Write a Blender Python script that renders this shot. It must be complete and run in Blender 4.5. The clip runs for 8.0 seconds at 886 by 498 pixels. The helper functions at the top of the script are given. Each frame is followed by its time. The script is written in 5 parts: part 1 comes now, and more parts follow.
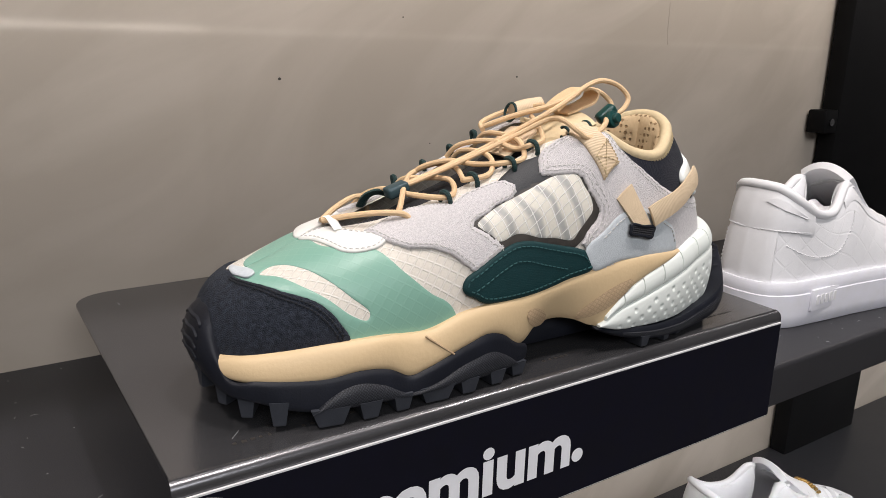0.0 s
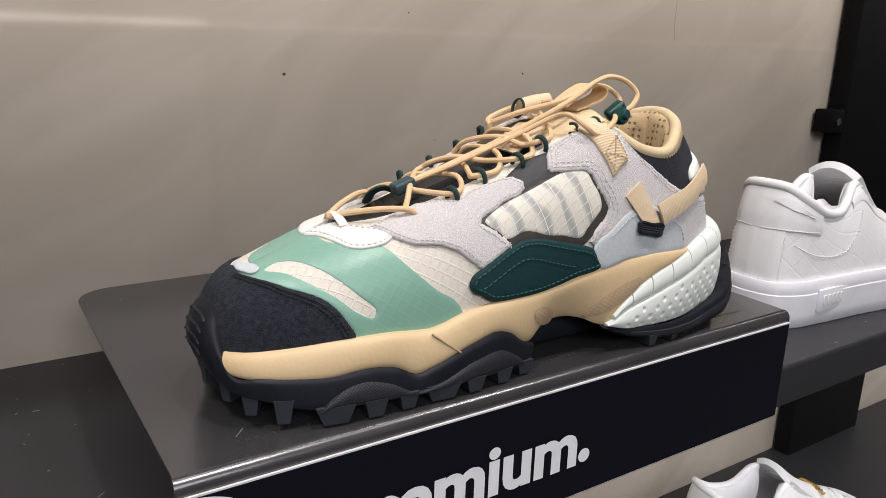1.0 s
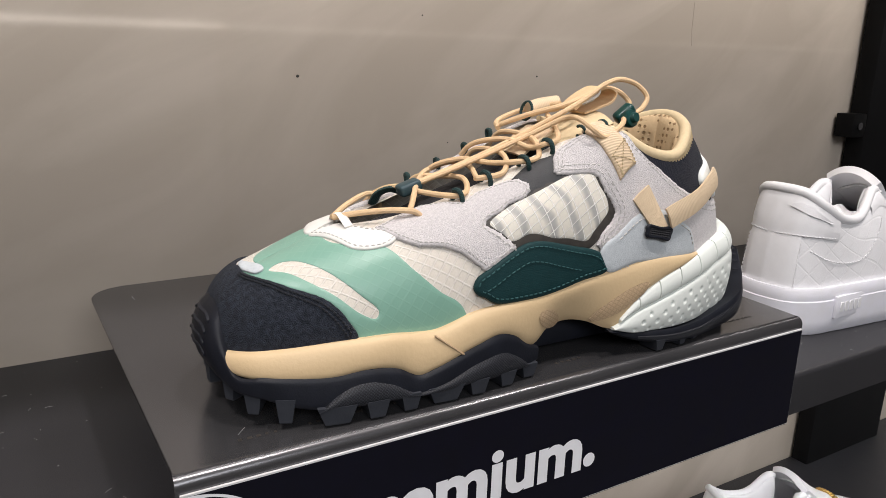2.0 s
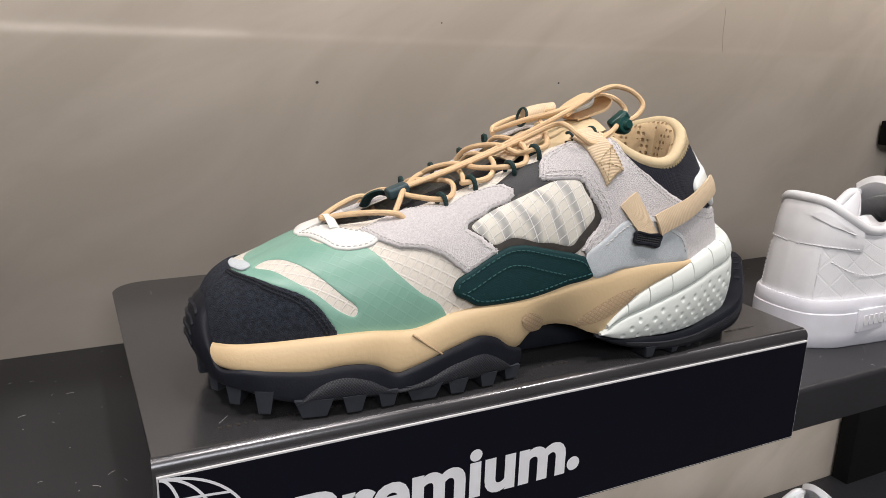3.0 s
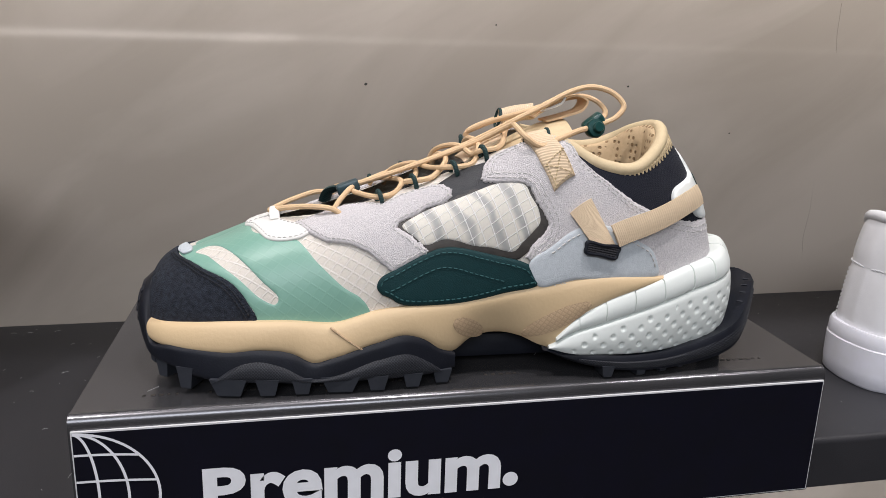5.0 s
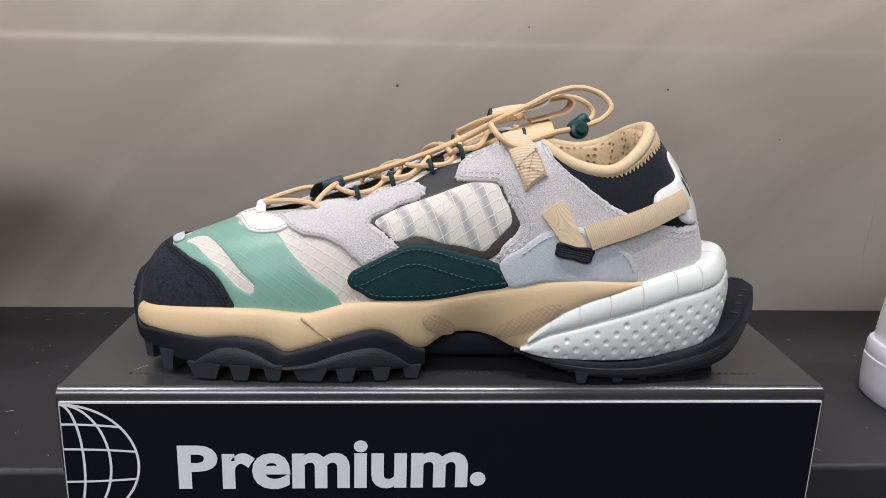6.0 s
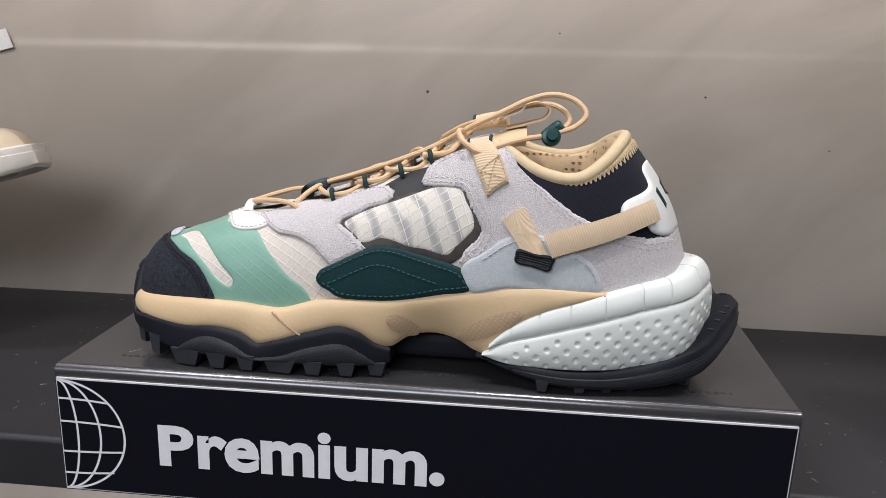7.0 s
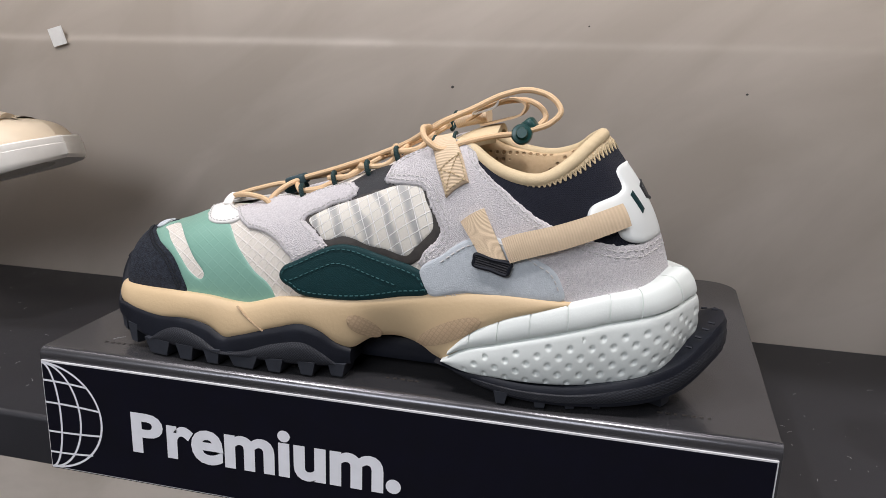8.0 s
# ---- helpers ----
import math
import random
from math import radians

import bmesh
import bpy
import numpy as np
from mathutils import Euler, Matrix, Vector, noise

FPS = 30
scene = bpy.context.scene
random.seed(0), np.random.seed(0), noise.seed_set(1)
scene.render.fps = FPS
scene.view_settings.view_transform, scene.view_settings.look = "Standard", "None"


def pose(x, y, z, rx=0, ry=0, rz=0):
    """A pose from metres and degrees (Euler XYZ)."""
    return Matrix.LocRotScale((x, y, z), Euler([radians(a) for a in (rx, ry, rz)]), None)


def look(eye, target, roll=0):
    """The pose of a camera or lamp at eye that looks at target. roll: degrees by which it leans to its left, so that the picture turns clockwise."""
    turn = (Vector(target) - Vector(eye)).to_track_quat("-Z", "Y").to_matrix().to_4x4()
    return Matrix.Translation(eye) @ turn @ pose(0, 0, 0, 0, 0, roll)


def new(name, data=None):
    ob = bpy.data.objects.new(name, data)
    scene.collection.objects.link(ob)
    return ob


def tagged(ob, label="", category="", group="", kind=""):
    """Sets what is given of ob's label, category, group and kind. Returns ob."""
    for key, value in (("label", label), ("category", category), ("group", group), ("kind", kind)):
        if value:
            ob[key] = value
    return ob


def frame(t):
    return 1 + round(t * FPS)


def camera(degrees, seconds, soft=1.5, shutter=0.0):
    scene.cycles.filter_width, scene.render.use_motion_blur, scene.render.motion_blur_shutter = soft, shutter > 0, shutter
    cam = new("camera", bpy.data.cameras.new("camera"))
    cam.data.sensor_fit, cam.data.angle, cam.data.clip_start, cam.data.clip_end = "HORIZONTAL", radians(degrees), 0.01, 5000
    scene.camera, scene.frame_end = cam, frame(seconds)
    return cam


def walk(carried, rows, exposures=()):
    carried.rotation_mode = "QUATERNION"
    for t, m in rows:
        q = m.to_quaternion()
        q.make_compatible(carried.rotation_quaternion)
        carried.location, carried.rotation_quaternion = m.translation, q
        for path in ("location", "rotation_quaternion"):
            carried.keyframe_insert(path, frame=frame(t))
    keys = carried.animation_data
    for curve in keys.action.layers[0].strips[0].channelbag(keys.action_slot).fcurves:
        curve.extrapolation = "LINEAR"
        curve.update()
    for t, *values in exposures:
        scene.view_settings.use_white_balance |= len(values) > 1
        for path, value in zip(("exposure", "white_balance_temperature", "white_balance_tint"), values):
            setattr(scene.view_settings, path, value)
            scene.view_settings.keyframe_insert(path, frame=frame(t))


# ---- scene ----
cam = camera(62.9, 8.0, soft=0.7)
PATH = [
    (0, (-0.048, -0.268, 1.366), (0.999, 1.36, 0.862), 1.5),
    (0.5, (-0.05, -0.265, 1.365), (0.998, 1.362, 0.859), 1.6),
    (1, (-0.048, -0.263, 1.364), (0.995, 1.366, 0.856), 1.8),
    (1.5, (-0.046, -0.262, 1.363), (0.984, 1.376, 0.857), 1.9),
    (3, (-0.013, -0.294, 1.366), (0.845, 1.443, 0.873), 1.9),
    (3.5, (0.013, -0.305, 1.366), (0.771, 1.479, 0.876), 1.9),
    (4, (0.042, -0.315, 1.366), (0.681, 1.515, 0.876), 1.9),
    (4.5, (0.077, -0.326, 1.366), (0.583, 1.546, 0.875), 1.8),
    (6, (0.176, -0.346, 1.365), (0.277, 1.592, 0.879), 1.9),
    (6.5, (0.211, -0.352, 1.365), (0.168, 1.589, 0.885), 1.9),
    (7, (0.25, -0.351, 1.368), (0.059, 1.581, 0.887), 2.0),
    (7.5, (0.284, -0.336, 1.369), (-0.049, 1.574, 0.88), 2.0),
    (8, (0.317, -0.324, 1.369), (-0.14, 1.558, 0.87), 2.0),
]
walk(cam, [(t, look(eye, target, roll)) for t, eye, target, roll in PATH],
     exposures=[(0, 0.04, 6850, 13), (3.5, 0.03, 6900, 13), (4.5, -0.02, 6650, 13), (6, -0.02, 6500, 14), (8, -0.02, 6500, 14)])

# ---- light ----
world = bpy.data.worlds.new("shop_interior")
scene.world = world
world.use_nodes = True
world.node_tree.nodes["Background"].inputs[0].default_value = (0.93, 0.95, 1.0, 1)
world.node_tree.nodes["Background"].inputs[1].default_value = 0.35


def lamp(name, eye, target, size, watts, colour=(1.0, 0.95, 0.88), size_y=None):
    data = bpy.data.lights.new(name, "AREA")
    data.shape = "RECTANGLE" if size_y else "DISK"
    data.size, data.energy, data.color = size, watts, colour
    if size_y:
        data.size_y = size_y
    ob = new(name, data)
    ob.matrix_world = look(eye, target)
    return ob


lamp("ceiling_spot_lamp", (0.30, -0.42, 2.75), (0.22, 0.05, 1.2), 0.10, 10.0, (1.0, 0.975, 0.97))
lamp("ceiling_spot_lamp", (-0.55, -0.38, 2.75), (0.1, 0.05, 1.2), 0.10, 11.0, (1.0, 0.975, 0.97))
lamp("ceiling_spot_lamp", (1.10, -0.38, 2.75), (0.6, 0.05, 1.2), 0.10, 7.0, (1.0, 0.975, 0.97))
# broad fill added out of view, to brighten the faces turned to the camera
lamp("front_fill_lamp", (-0.4, -2.3, 2.6), (0.2, 0.0, 1.2), 2.0, 38, (0.89, 0.94, 1.0), 0.9)
# light strips under the front edges of the shelves: one over the goods, one turned to the wall
lamp("shelf_light_strip", (0.2, 0.06, 1.664), (0.2, 0.05, 1.2), 3.6, 2.4, (1.0, 0.975, 0.97), 0.02)
wash = lamp("wall_light_strip", (0.2, 0.09, 1.664), (0.2, 0.318, 1.48), 3.6, 1.65, (1.0, 0.96, 0.91), 0.02)
wash.data.spread = radians(60)
lamp("shelf_light_strip", (0.2, 0.05, 1.088), (0.2, 0.22, 0.86), 3.6, 4.6, (0.95, 0.97, 1.0), 0.02)

# ---- materials ----


def mat(name, colour, rough=0.5, metal=0.0, second=None, scale=40.0, contrast=0.5, bump=0.0, bump_scale=800.0,
        rough_var=0.0, sheen=0.0, coat=0.0, spec=0.5, coords="Object", stretch=(1, 1, 1), detail=5.0, relief=0.0006):
    """A node material: two colours mixed by noise, fine relief, uneven gloss."""
    m = bpy.data.materials.new(name)
    m.use_nodes = True
    n, l = m.node_tree.nodes, m.node_tree.links
    b = n["Principled BSDF"]
    b.inputs["Roughness"].default_value, b.inputs["Metallic"].default_value = rough, metal
    b.inputs["Sheen Weight"].default_value = sheen
    b.inputs["Sheen Roughness"].default_value = 0.5
    b.inputs["Coat Weight"].default_value = coat
    b.inputs["Specular IOR Level"].default_value = spec
    c = n.new("ShaderNodeTexCoord")
    mp = n.new("ShaderNodeMapping")
    mp.inputs["Scale"].default_value = stretch
    l.new(c.outputs[coords], mp.inputs[0])
    nz = n.new("ShaderNodeTexNoise")
    nz.inputs["Scale"].default_value, nz.inputs["Detail"].default_value = scale, detail
    l.new(mp.outputs[0], nz.inputs["Vector"])
    ramp = n.new("ShaderNodeValToRGB")
    ramp.color_ramp.elements[0].position, ramp.color_ramp.elements[1].position = 0.5 - contrast / 2, 0.5 + contrast / 2
    s = second or tuple(x * 0.8 for x in colour)
    ramp.color_ramp.elements[0].color, ramp.color_ramp.elements[1].color = (*s, 1), (*colour, 1)
    l.new(nz.outputs["Fac"], ramp.inputs[0])
    l.new(ramp.outputs[0], b.inputs["Base Color"])
    if rough_var:
        mr = n.new("ShaderNodeMapRange")
        mr.inputs["To Min"].default_value, mr.inputs["To Max"].default_value = rough - rough_var, rough + rough_var
        l.new(nz.outputs["Fac"], mr.inputs["Value"])
        l.new(mr.outputs[0], b.inputs["Roughness"])
    if bump:
        nb = n.new("ShaderNodeTexNoise")
        nb.inputs["Scale"].default_value, nb.inputs["Detail"].default_value = bump_scale, 3
        l.new(mp.outputs[0], nb.inputs["Vector"])
        bp = n.new("ShaderNodeBump")
        bp.inputs["Strength"].default_value, bp.inputs["Distance"].default_value = bump, relief
        l.new(nb.outputs["Fac"], bp.inputs["Height"])
        l.new(bp.outputs[0], b.inputs["Normal"])
    return m


def weave(m, su, sv, line=0.12, colour=None, strength=0.6, distance=0.0004, angle=0.0, raised=True, mix=1.0, coords="UV", soft=0.04):
    """Adds a grid of threads (su by sv to the metre) to a material: colour and relief."""
    n, l = m.node_tree.nodes, m.node_tree.links
    b = n["Principled BSDF"]
    c = n.new("ShaderNodeTexCoord")
    mp = n.new("ShaderNodeMapping")
    mp.inputs["Rotation"].default_value = (0, 0, radians(angle))
    l.new(c.outputs[coords], mp.inputs[0])
    sep = n.new("ShaderNodeSeparateXYZ")
    l.new(mp.outputs[0], sep.inputs[0])

    def thread(out, k):
        a = n.new("ShaderNodeMath"); a.operation = "MULTIPLY"; a.inputs[1].default_value = k
        l.new(out, a.inputs[0])
        p = n.new("ShaderNodeMath"); p.operation = "PINGPONG"; p.inputs[1].default_value = 0.5
        l.new(a.outputs[0], p.inputs[0])
        r = n.new("ShaderNodeMapRange"); r.interpolation_type = "SMOOTHSTEP"
        r.inputs["From Min"].default_value, r.inputs["From Max"].default_value = line / 2, line / 2 + soft
        r.inputs["To Min"].default_value, r.inputs["To Max"].default_value = 1, 0
        l.new(p.outputs[0], r.inputs["Value"])
        return r.outputs[0]
    outs = [thread(o, k) for o, k in ((sep.outputs[0], su), (sep.outputs[1], sv)) if k]
    f = outs[0]
    if len(outs) > 1:
        mx = n.new("ShaderNodeMath"); mx.operation = "MAXIMUM"
        l.new(outs[0], mx.inputs[0]); l.new(outs[1], mx.inputs[1])
        f = mx.outputs[0]
    if colour:
        old = b.inputs["Base Color"].links[0].from_socket
        mixer = n.new("ShaderNodeMix"); mixer.data_type = "RGBA"
        sc = n.new("ShaderNodeMath"); sc.operation = "MULTIPLY"; sc.inputs[1].default_value = mix
        l.new(f, sc.inputs[0])
        l.new(sc.outputs[0], mixer.inputs[0]); l.new(old, mixer.inputs[6])
        mixer.inputs[7].default_value = (*colour, 1)
        l.new(mixer.outputs[2], b.inputs["Base Color"])
    bp = n.new("ShaderNodeBump")
    bp.invert = not raised
    bp.inputs["Strength"].default_value, bp.inputs["Distance"].default_value = strength, distance
    l.new(f, bp.inputs["Height"])
    if b.inputs["Normal"].links:
        l.new(b.inputs["Normal"].links[0].from_socket, bp.inputs["Normal"])
    l.new(bp.outputs[0], b.inputs["Normal"])
    return m


def dots(m, colour, scale, size):
    """Small open holes: darker, sunken spots."""
    n, l = m.node_tree.nodes, m.node_tree.links
    b = n["Principled BSDF"]
    c = n.new("ShaderNodeTexCoord")
    v = n.new("ShaderNodeTexVoronoi")
    v.inputs["Scale"].default_value, v.inputs["Randomness"].default_value = scale, 0.0
    l.new(c.outputs["Object"], v.inputs["Vector"])
    r = n.new("ShaderNodeMapRange")
    r.inputs["From Min"].default_value, r.inputs["From Max"].default_value = size, size + 0.12
    l.new(v.outputs["Distance"], r.inputs["Value"])
    old = b.inputs["Base Color"].links[0].from_socket
    mx = n.new("ShaderNodeMix"); mx.data_type = "RGBA"
    l.new(r.outputs[0], mx.inputs[0]); mx.inputs[6].default_value = (*colour, 1); l.new(old, mx.inputs[7])
    l.new(mx.outputs[2], b.inputs["Base Color"])
    bp = n.new("ShaderNodeBump")
    bp.inputs["Strength"].default_value, bp.inputs["Distance"].default_value = 1.0, 0.001
    l.new(r.outputs[0], bp.inputs["Height"])
    l.new(bp.outputs[0], b.inputs["Normal"])
    return m


def bands(m, colour):
    """Soft slanting folds seen through a sheer cloth."""
    n, l = m.node_tree.nodes, m.node_tree.links
    b = n["Principled BSDF"]
    c = n.new("ShaderNodeTexCoord")
    mp = n.new("ShaderNodeMapping")
    mp.inputs["Rotation"].default_value = (0, 0, radians(-24))
    l.new(c.outputs["UV"], mp.inputs[0])
    w = n.new("ShaderNodeTexWave")
    w.inputs["Scale"].default_value, w.inputs["Distortion"].default_value, w.inputs["Detail"].default_value, w.inputs["Detail Scale"].default_value = 26, 3.5, 2, 1.2
    l.new(mp.outputs[0], w.inputs["Vector"])
    r = n.new("ShaderNodeMapRange")
    r.inputs["From Min"].default_value, r.inputs["From Max"].default_value = 0.55, 0.98
    r.inputs["To Max"].default_value = 0.62
    l.new(w.outputs["Fac"], r.inputs["Value"])
    old = b.inputs["Base Color"].links[0].from_socket
    mx = n.new("ShaderNodeMix"); mx.data_type = "RGBA"
    l.new(r.outputs[0], mx.inputs[0]); l.new(old, mx.inputs[6]); mx.inputs[7].default_value = (*colour, 1)
    l.new(mx.outputs[2], b.inputs["Base Color"])
    return m


NAVY_SUEDE = mat("navy_suede", (0.036, 0.045, 0.066), 0.95, second=(0.008, 0.0105, 0.018), scale=480, contrast=0.42, detail=8.0, bump=1.0, bump_scale=1900, relief=0.0022, sheen=0.05, spec=0.2)
GREY_SUEDE = mat("grey_suede", (0.79, 0.755, 0.76), 0.95, second=(0.64, 0.61, 0.62), scale=900, contrast=0.34, bump=1.0, bump_scale=2300, relief=0.0010, sheen=0.2, spec=0.2)
GREY_NUBUCK = mat("blue_grey_leather", (0.56, 0.60, 0.63), 0.62, second=(0.48, 0.52, 0.55), scale=500, contrast=0.5, bump=0.6, bump_scale=1500, relief=0.0004, spec=0.3)
CREAM_RIPSTOP = weave(mat("cream_ripstop", (0.74, 0.69, 0.62), 0.75, second=(0.64, 0.59, 0.52), scale=900, contrast=0.6, bump=0.4, bump_scale=2500), 190, 190, 0.12, (0.80, 0.76, 0.70), 1.0, 0.0007, 38)
WINDOW_RIPSTOP = weave(bands(mat("sheer_ripstop", (0.76, 0.725, 0.645), 0.5, second=(0.68, 0.645, 0.57), scale=900, contrast=0.6, bump=0.25, bump_scale=2600, coords="UV"), (0.19, 0.205, 0.23)), 190, 190, 0.055, (0.88, 0.87, 0.84), 0.8, 0.0005, -20, mix=0.95)
FILM = weave(mat("mint_film", (0.205, 0.395, 0.315), 0.36, second=(0.185, 0.36, 0.29), scale=60, contrast=0.7, bump=0.06, bump_scale=300, rough_var=0.06), 190, 190, 0.1, (0.23, 0.42, 0.34), 0.2, 0.0003, 38, mix=0.25)
WHITE_LEATHER = mat("white_leather", (0.80, 0.79, 0.76), 0.5, second=(0.74, 0.73, 0.70), scale=200, bump=0.25, bump_scale=1500)
BLACK_LEATHER = mat("black_leather", (0.022, 0.024, 0.028), 0.5, second=(0.014, 0.015, 0.018), scale=300, bump=0.5, bump_scale=1800)
DARK_TRIM = mat("brown_black_trim", (0.06, 0.052, 0.045), 0.5, second=(0.03, 0.027, 0.025), scale=200, bump=0.3)
GREEN_TWILL = weave(mat("bottle_green_twill", (0.0065, 0.041, 0.047), 0.6, spec=0.22, second=(0.005, 0.031, 0.034), scale=300, bump=0.3, bump_scale=2000), 1500, 0, 0.5, (0.004, 0.029, 0.031), 0.4, 0.0002, 40, mix=0.45, soft=0.25)
TAN_WEB = weave(mat("tan_webbing", (0.74, 0.58, 0.40), 0.75, second=(0.68, 0.52, 0.35), scale=250, bump=0.3, bump_scale=2500), 900, 0, 0.2, (0.62, 0.475, 0.32), 0.5, 0.0002, 0, raised=False, mix=0.5, soft=0.3)
TAB_WEB = weave(mat("tan_tab_webbing", (0.74, 0.58, 0.40), 0.75, second=(0.68, 0.52, 0.35), scale=250, bump=0.3, bump_scale=2500), 560, 0, 0.2, (0.60, 0.46, 0.31), 0.5, 0.0003, 74, raised=False, mix=0.6, soft=0.3)
TAN_RUBBER = mat("tan_midsole_foam", (0.68, 0.505, 0.300), 0.5, second=(0.62, 0.455, 0.265), scale=45, contrast=0.8, bump=0.22, bump_scale=500, rough_var=0.06)
TAN_TEXTURE = weave(mat("tan_hexagon_texture", (0.60, 0.43, 0.27), 0.6, second=(0.54, 0.38, 0.235), scale=100, bump=0.1), 430, 480, 0.28, (0.47, 0.33, 0.20), 1.0, 0.0010, 30, raised=False, mix=0.7)
WHITE_FOAM = mat("mint_white_foam", (0.76, 0.80, 0.765), 0.5, second=(0.71, 0.75, 0.72), scale=60, contrast=0.8, bump=0.12, bump_scale=900)
# black rubber in a lighter colour, for the light that the lug faces catch
LIT_LUG_RUBBER = mat("lit_lug_rubber", (0.036, 0.040, 0.050), 0.6, spec=0.3, second=(0.026, 0.029, 0.037), scale=150, contrast=0.7, bump=0.2, bump_scale=900)
BLACK_RUBBER = mat("black_rubber", (0.0105, 0.0125, 0.020), 0.5, spec=0.26, second=(0.007, 0.008, 0.012), scale=120, contrast=0.7, bump=0.2, bump_scale=900, rough_var=0.08)
KNURL_RUBBER = weave(mat("knurled_black_rubber", (0.034, 0.037, 0.046), 0.55, spec=0.3, second=(0.028, 0.030, 0.038), scale=120), 950, 950, 0.3, (0.008, 0.009, 0.012), 1.0, 0.0006, 45, raised=False, mix=0.8)
LACE = weave(mat("tan_cord", (0.75, 0.53, 0.315), 0.7, second=(0.68, 0.465, 0.27), scale=600, bump=0.2, bump_scale=3000), 900, 900, 0.3, (0.66, 0.46, 0.27), 0.35, 0.0002, 40, raised=False, mix=0.4, soft=0.25)
GREEN_CORD = weave(mat("bottle_green_cord", (0.012, 0.055, 0.055), 0.7, second=(0.008, 0.036, 0.036), scale=600), 900, 0, 0.45, (0.004, 0.02, 0.02), 0.9, 0.0005, 30, raised=False, mix=0.7)
GREEN_PLASTIC = mat("bottle_green_plastic", (0.008, 0.055, 0.052), 0.32, second=(0.006, 0.045, 0.042), scale=100, bump=0.03)
TEAL_PLASTIC = mat("slate_teal_plastic", (0.028, 0.062, 0.075), 0.42, second=(0.022, 0.05, 0.06), scale=100, bump=0.05)
NAVY_KNIT = weave(mat("navy_knit", (0.011, 0.012, 0.020), 0.9, spec=0.15, second=(0.010, 0.011, 0.018), scale=500, bump=0.5, bump_scale=2500, sheen=0.06), 800, 800, 0.4, (0.022, 0.025, 0.036), 0.7, 0.0003, 20, mix=0.4, soft=0.2)
TAN_PIPING = mat("tan_piping", (0.66, 0.53, 0.33), 0.75, second=(0.60, 0.47, 0.29), scale=300, bump=0.3, bump_scale=2200)
TAN_MESH = dots(mat("tan_lining_mesh", (0.62, 0.46, 0.28), 0.85, second=(0.54, 0.39, 0.23), scale=500, contrast=0.5, bump=0.5, bump_scale=1500), (0.33, 0.215, 0.11), 260, 0.22)
BLACK_MESH = weave(mat("black_tongue_mesh", (0.018, 0.018, 0.022), 0.85, second=(0.010, 0.010, 0.013), scale=400, bump=0.4), 600, 0, 0.4, None, 0.8, 0.0004, 0)
WHITE_PLASTIC = mat("white_plastic", (0.80, 0.83, 0.81), 0.3, second=(0.77, 0.80, 0.78), scale=40, bump=0.02)
YELLOW_PLASTIC = mat("yellow_inner_plastic", (0.72, 0.66, 0.30), 0.4, second=(0.66, 0.60, 0.26), scale=60)
THREAD_GREY = mat("grey_thread", (0.62, 0.60, 0.58), 0.8)
THREAD_GREEN = mat("green_thread", (0.022, 0.095, 0.10), 0.8)
THREAD_NAVY = mat("navy_thread", (0.010, 0.012, 0.018), 0.8)
THREAD_TAN = mat("tan_thread", (0.60, 0.47, 0.28), 0.8)
STEEL = mat("raw_steel", (0.158, 0.157, 0.166), 0.23, 0.75, second=(0.110, 0.109, 0.117), scale=22, contrast=0.9, bump=0.05, bump_scale=600, rough_var=0.10, stretch=(1, 1, 1))
CARD = mat("black_card", (0.0055, 0.0055, 0.0125), 0.5, spec=0.12, second=(0.0055, 0.0055, 0.0095), scale=60, bump=0.04, bump_scale=400, rough_var=0.06)
CARD_EDGE = mat("white_card_edge", (0.75, 0.75, 0.76), 0.7)
INK = mat("white_print", (0.86, 0.87, 0.91), 0.55, second=(0.76, 0.77, 0.80), scale=80)
SHELF_PAINT = mat("black_powder_coat", (0.027, 0.0268, 0.031), 0.44, spec=0.45, second=(0.020, 0.0198, 0.023), scale=30, contrast=0.8, bump=0.35, bump_scale=1600, rough_var=0.07)
POST_PAINT = mat("black_steel_paint", (0.0055, 0.0055, 0.006), 0.6, spec=0.12, second=(0.004, 0.004, 0.0045), scale=30, bump=0.2)
WHITE_SHOE = mat("white_shoe_leather", (0.80, 0.80, 0.82), 0.42, second=(0.76, 0.76, 0.78), scale=120, bump=0.2, bump_scale=1400)
WHITE_SOLE = mat("white_rubber", (0.79, 0.79, 0.87), 0.45, second=(0.74, 0.74, 0.78), scale=80, bump=0.1, bump_scale=900)
WHITE_QUILT = weave(mat("white_embossed_leather", (0.79, 0.79, 0.81), 0.45, second=(0.75, 0.75, 0.77), scale=120, bump=0.2, bump_scale=1400), 62, 62, 0.05, None, 0.4, 0.0004, 38, raised=False, coords="UV")
CREAM_SOLE = mat("off_white_rubber", (0.80, 0.77, 0.71), 0.5, second=(0.74, 0.71, 0.65), scale=80, bump=0.1, bump_scale=900)
PAPER = mat("white_tissue_paper", (0.74, 0.74, 0.75), 0.8, second=(0.64, 0.64, 0.66), scale=60, bump=0.5, bump_scale=120)
CREAM_LEATHER = mat("cream_leather", (0.72, 0.60, 0.44), 0.5, second=(0.67, 0.55, 0.40), scale=60, bump=0.15, bump_scale=1200)
GOLD = mat("gold_metal", (0.65, 0.42, 0.14), 0.3, 1.0)
DUST = mat("pale_lint", (0.6, 0.6, 0.6), 0.9)


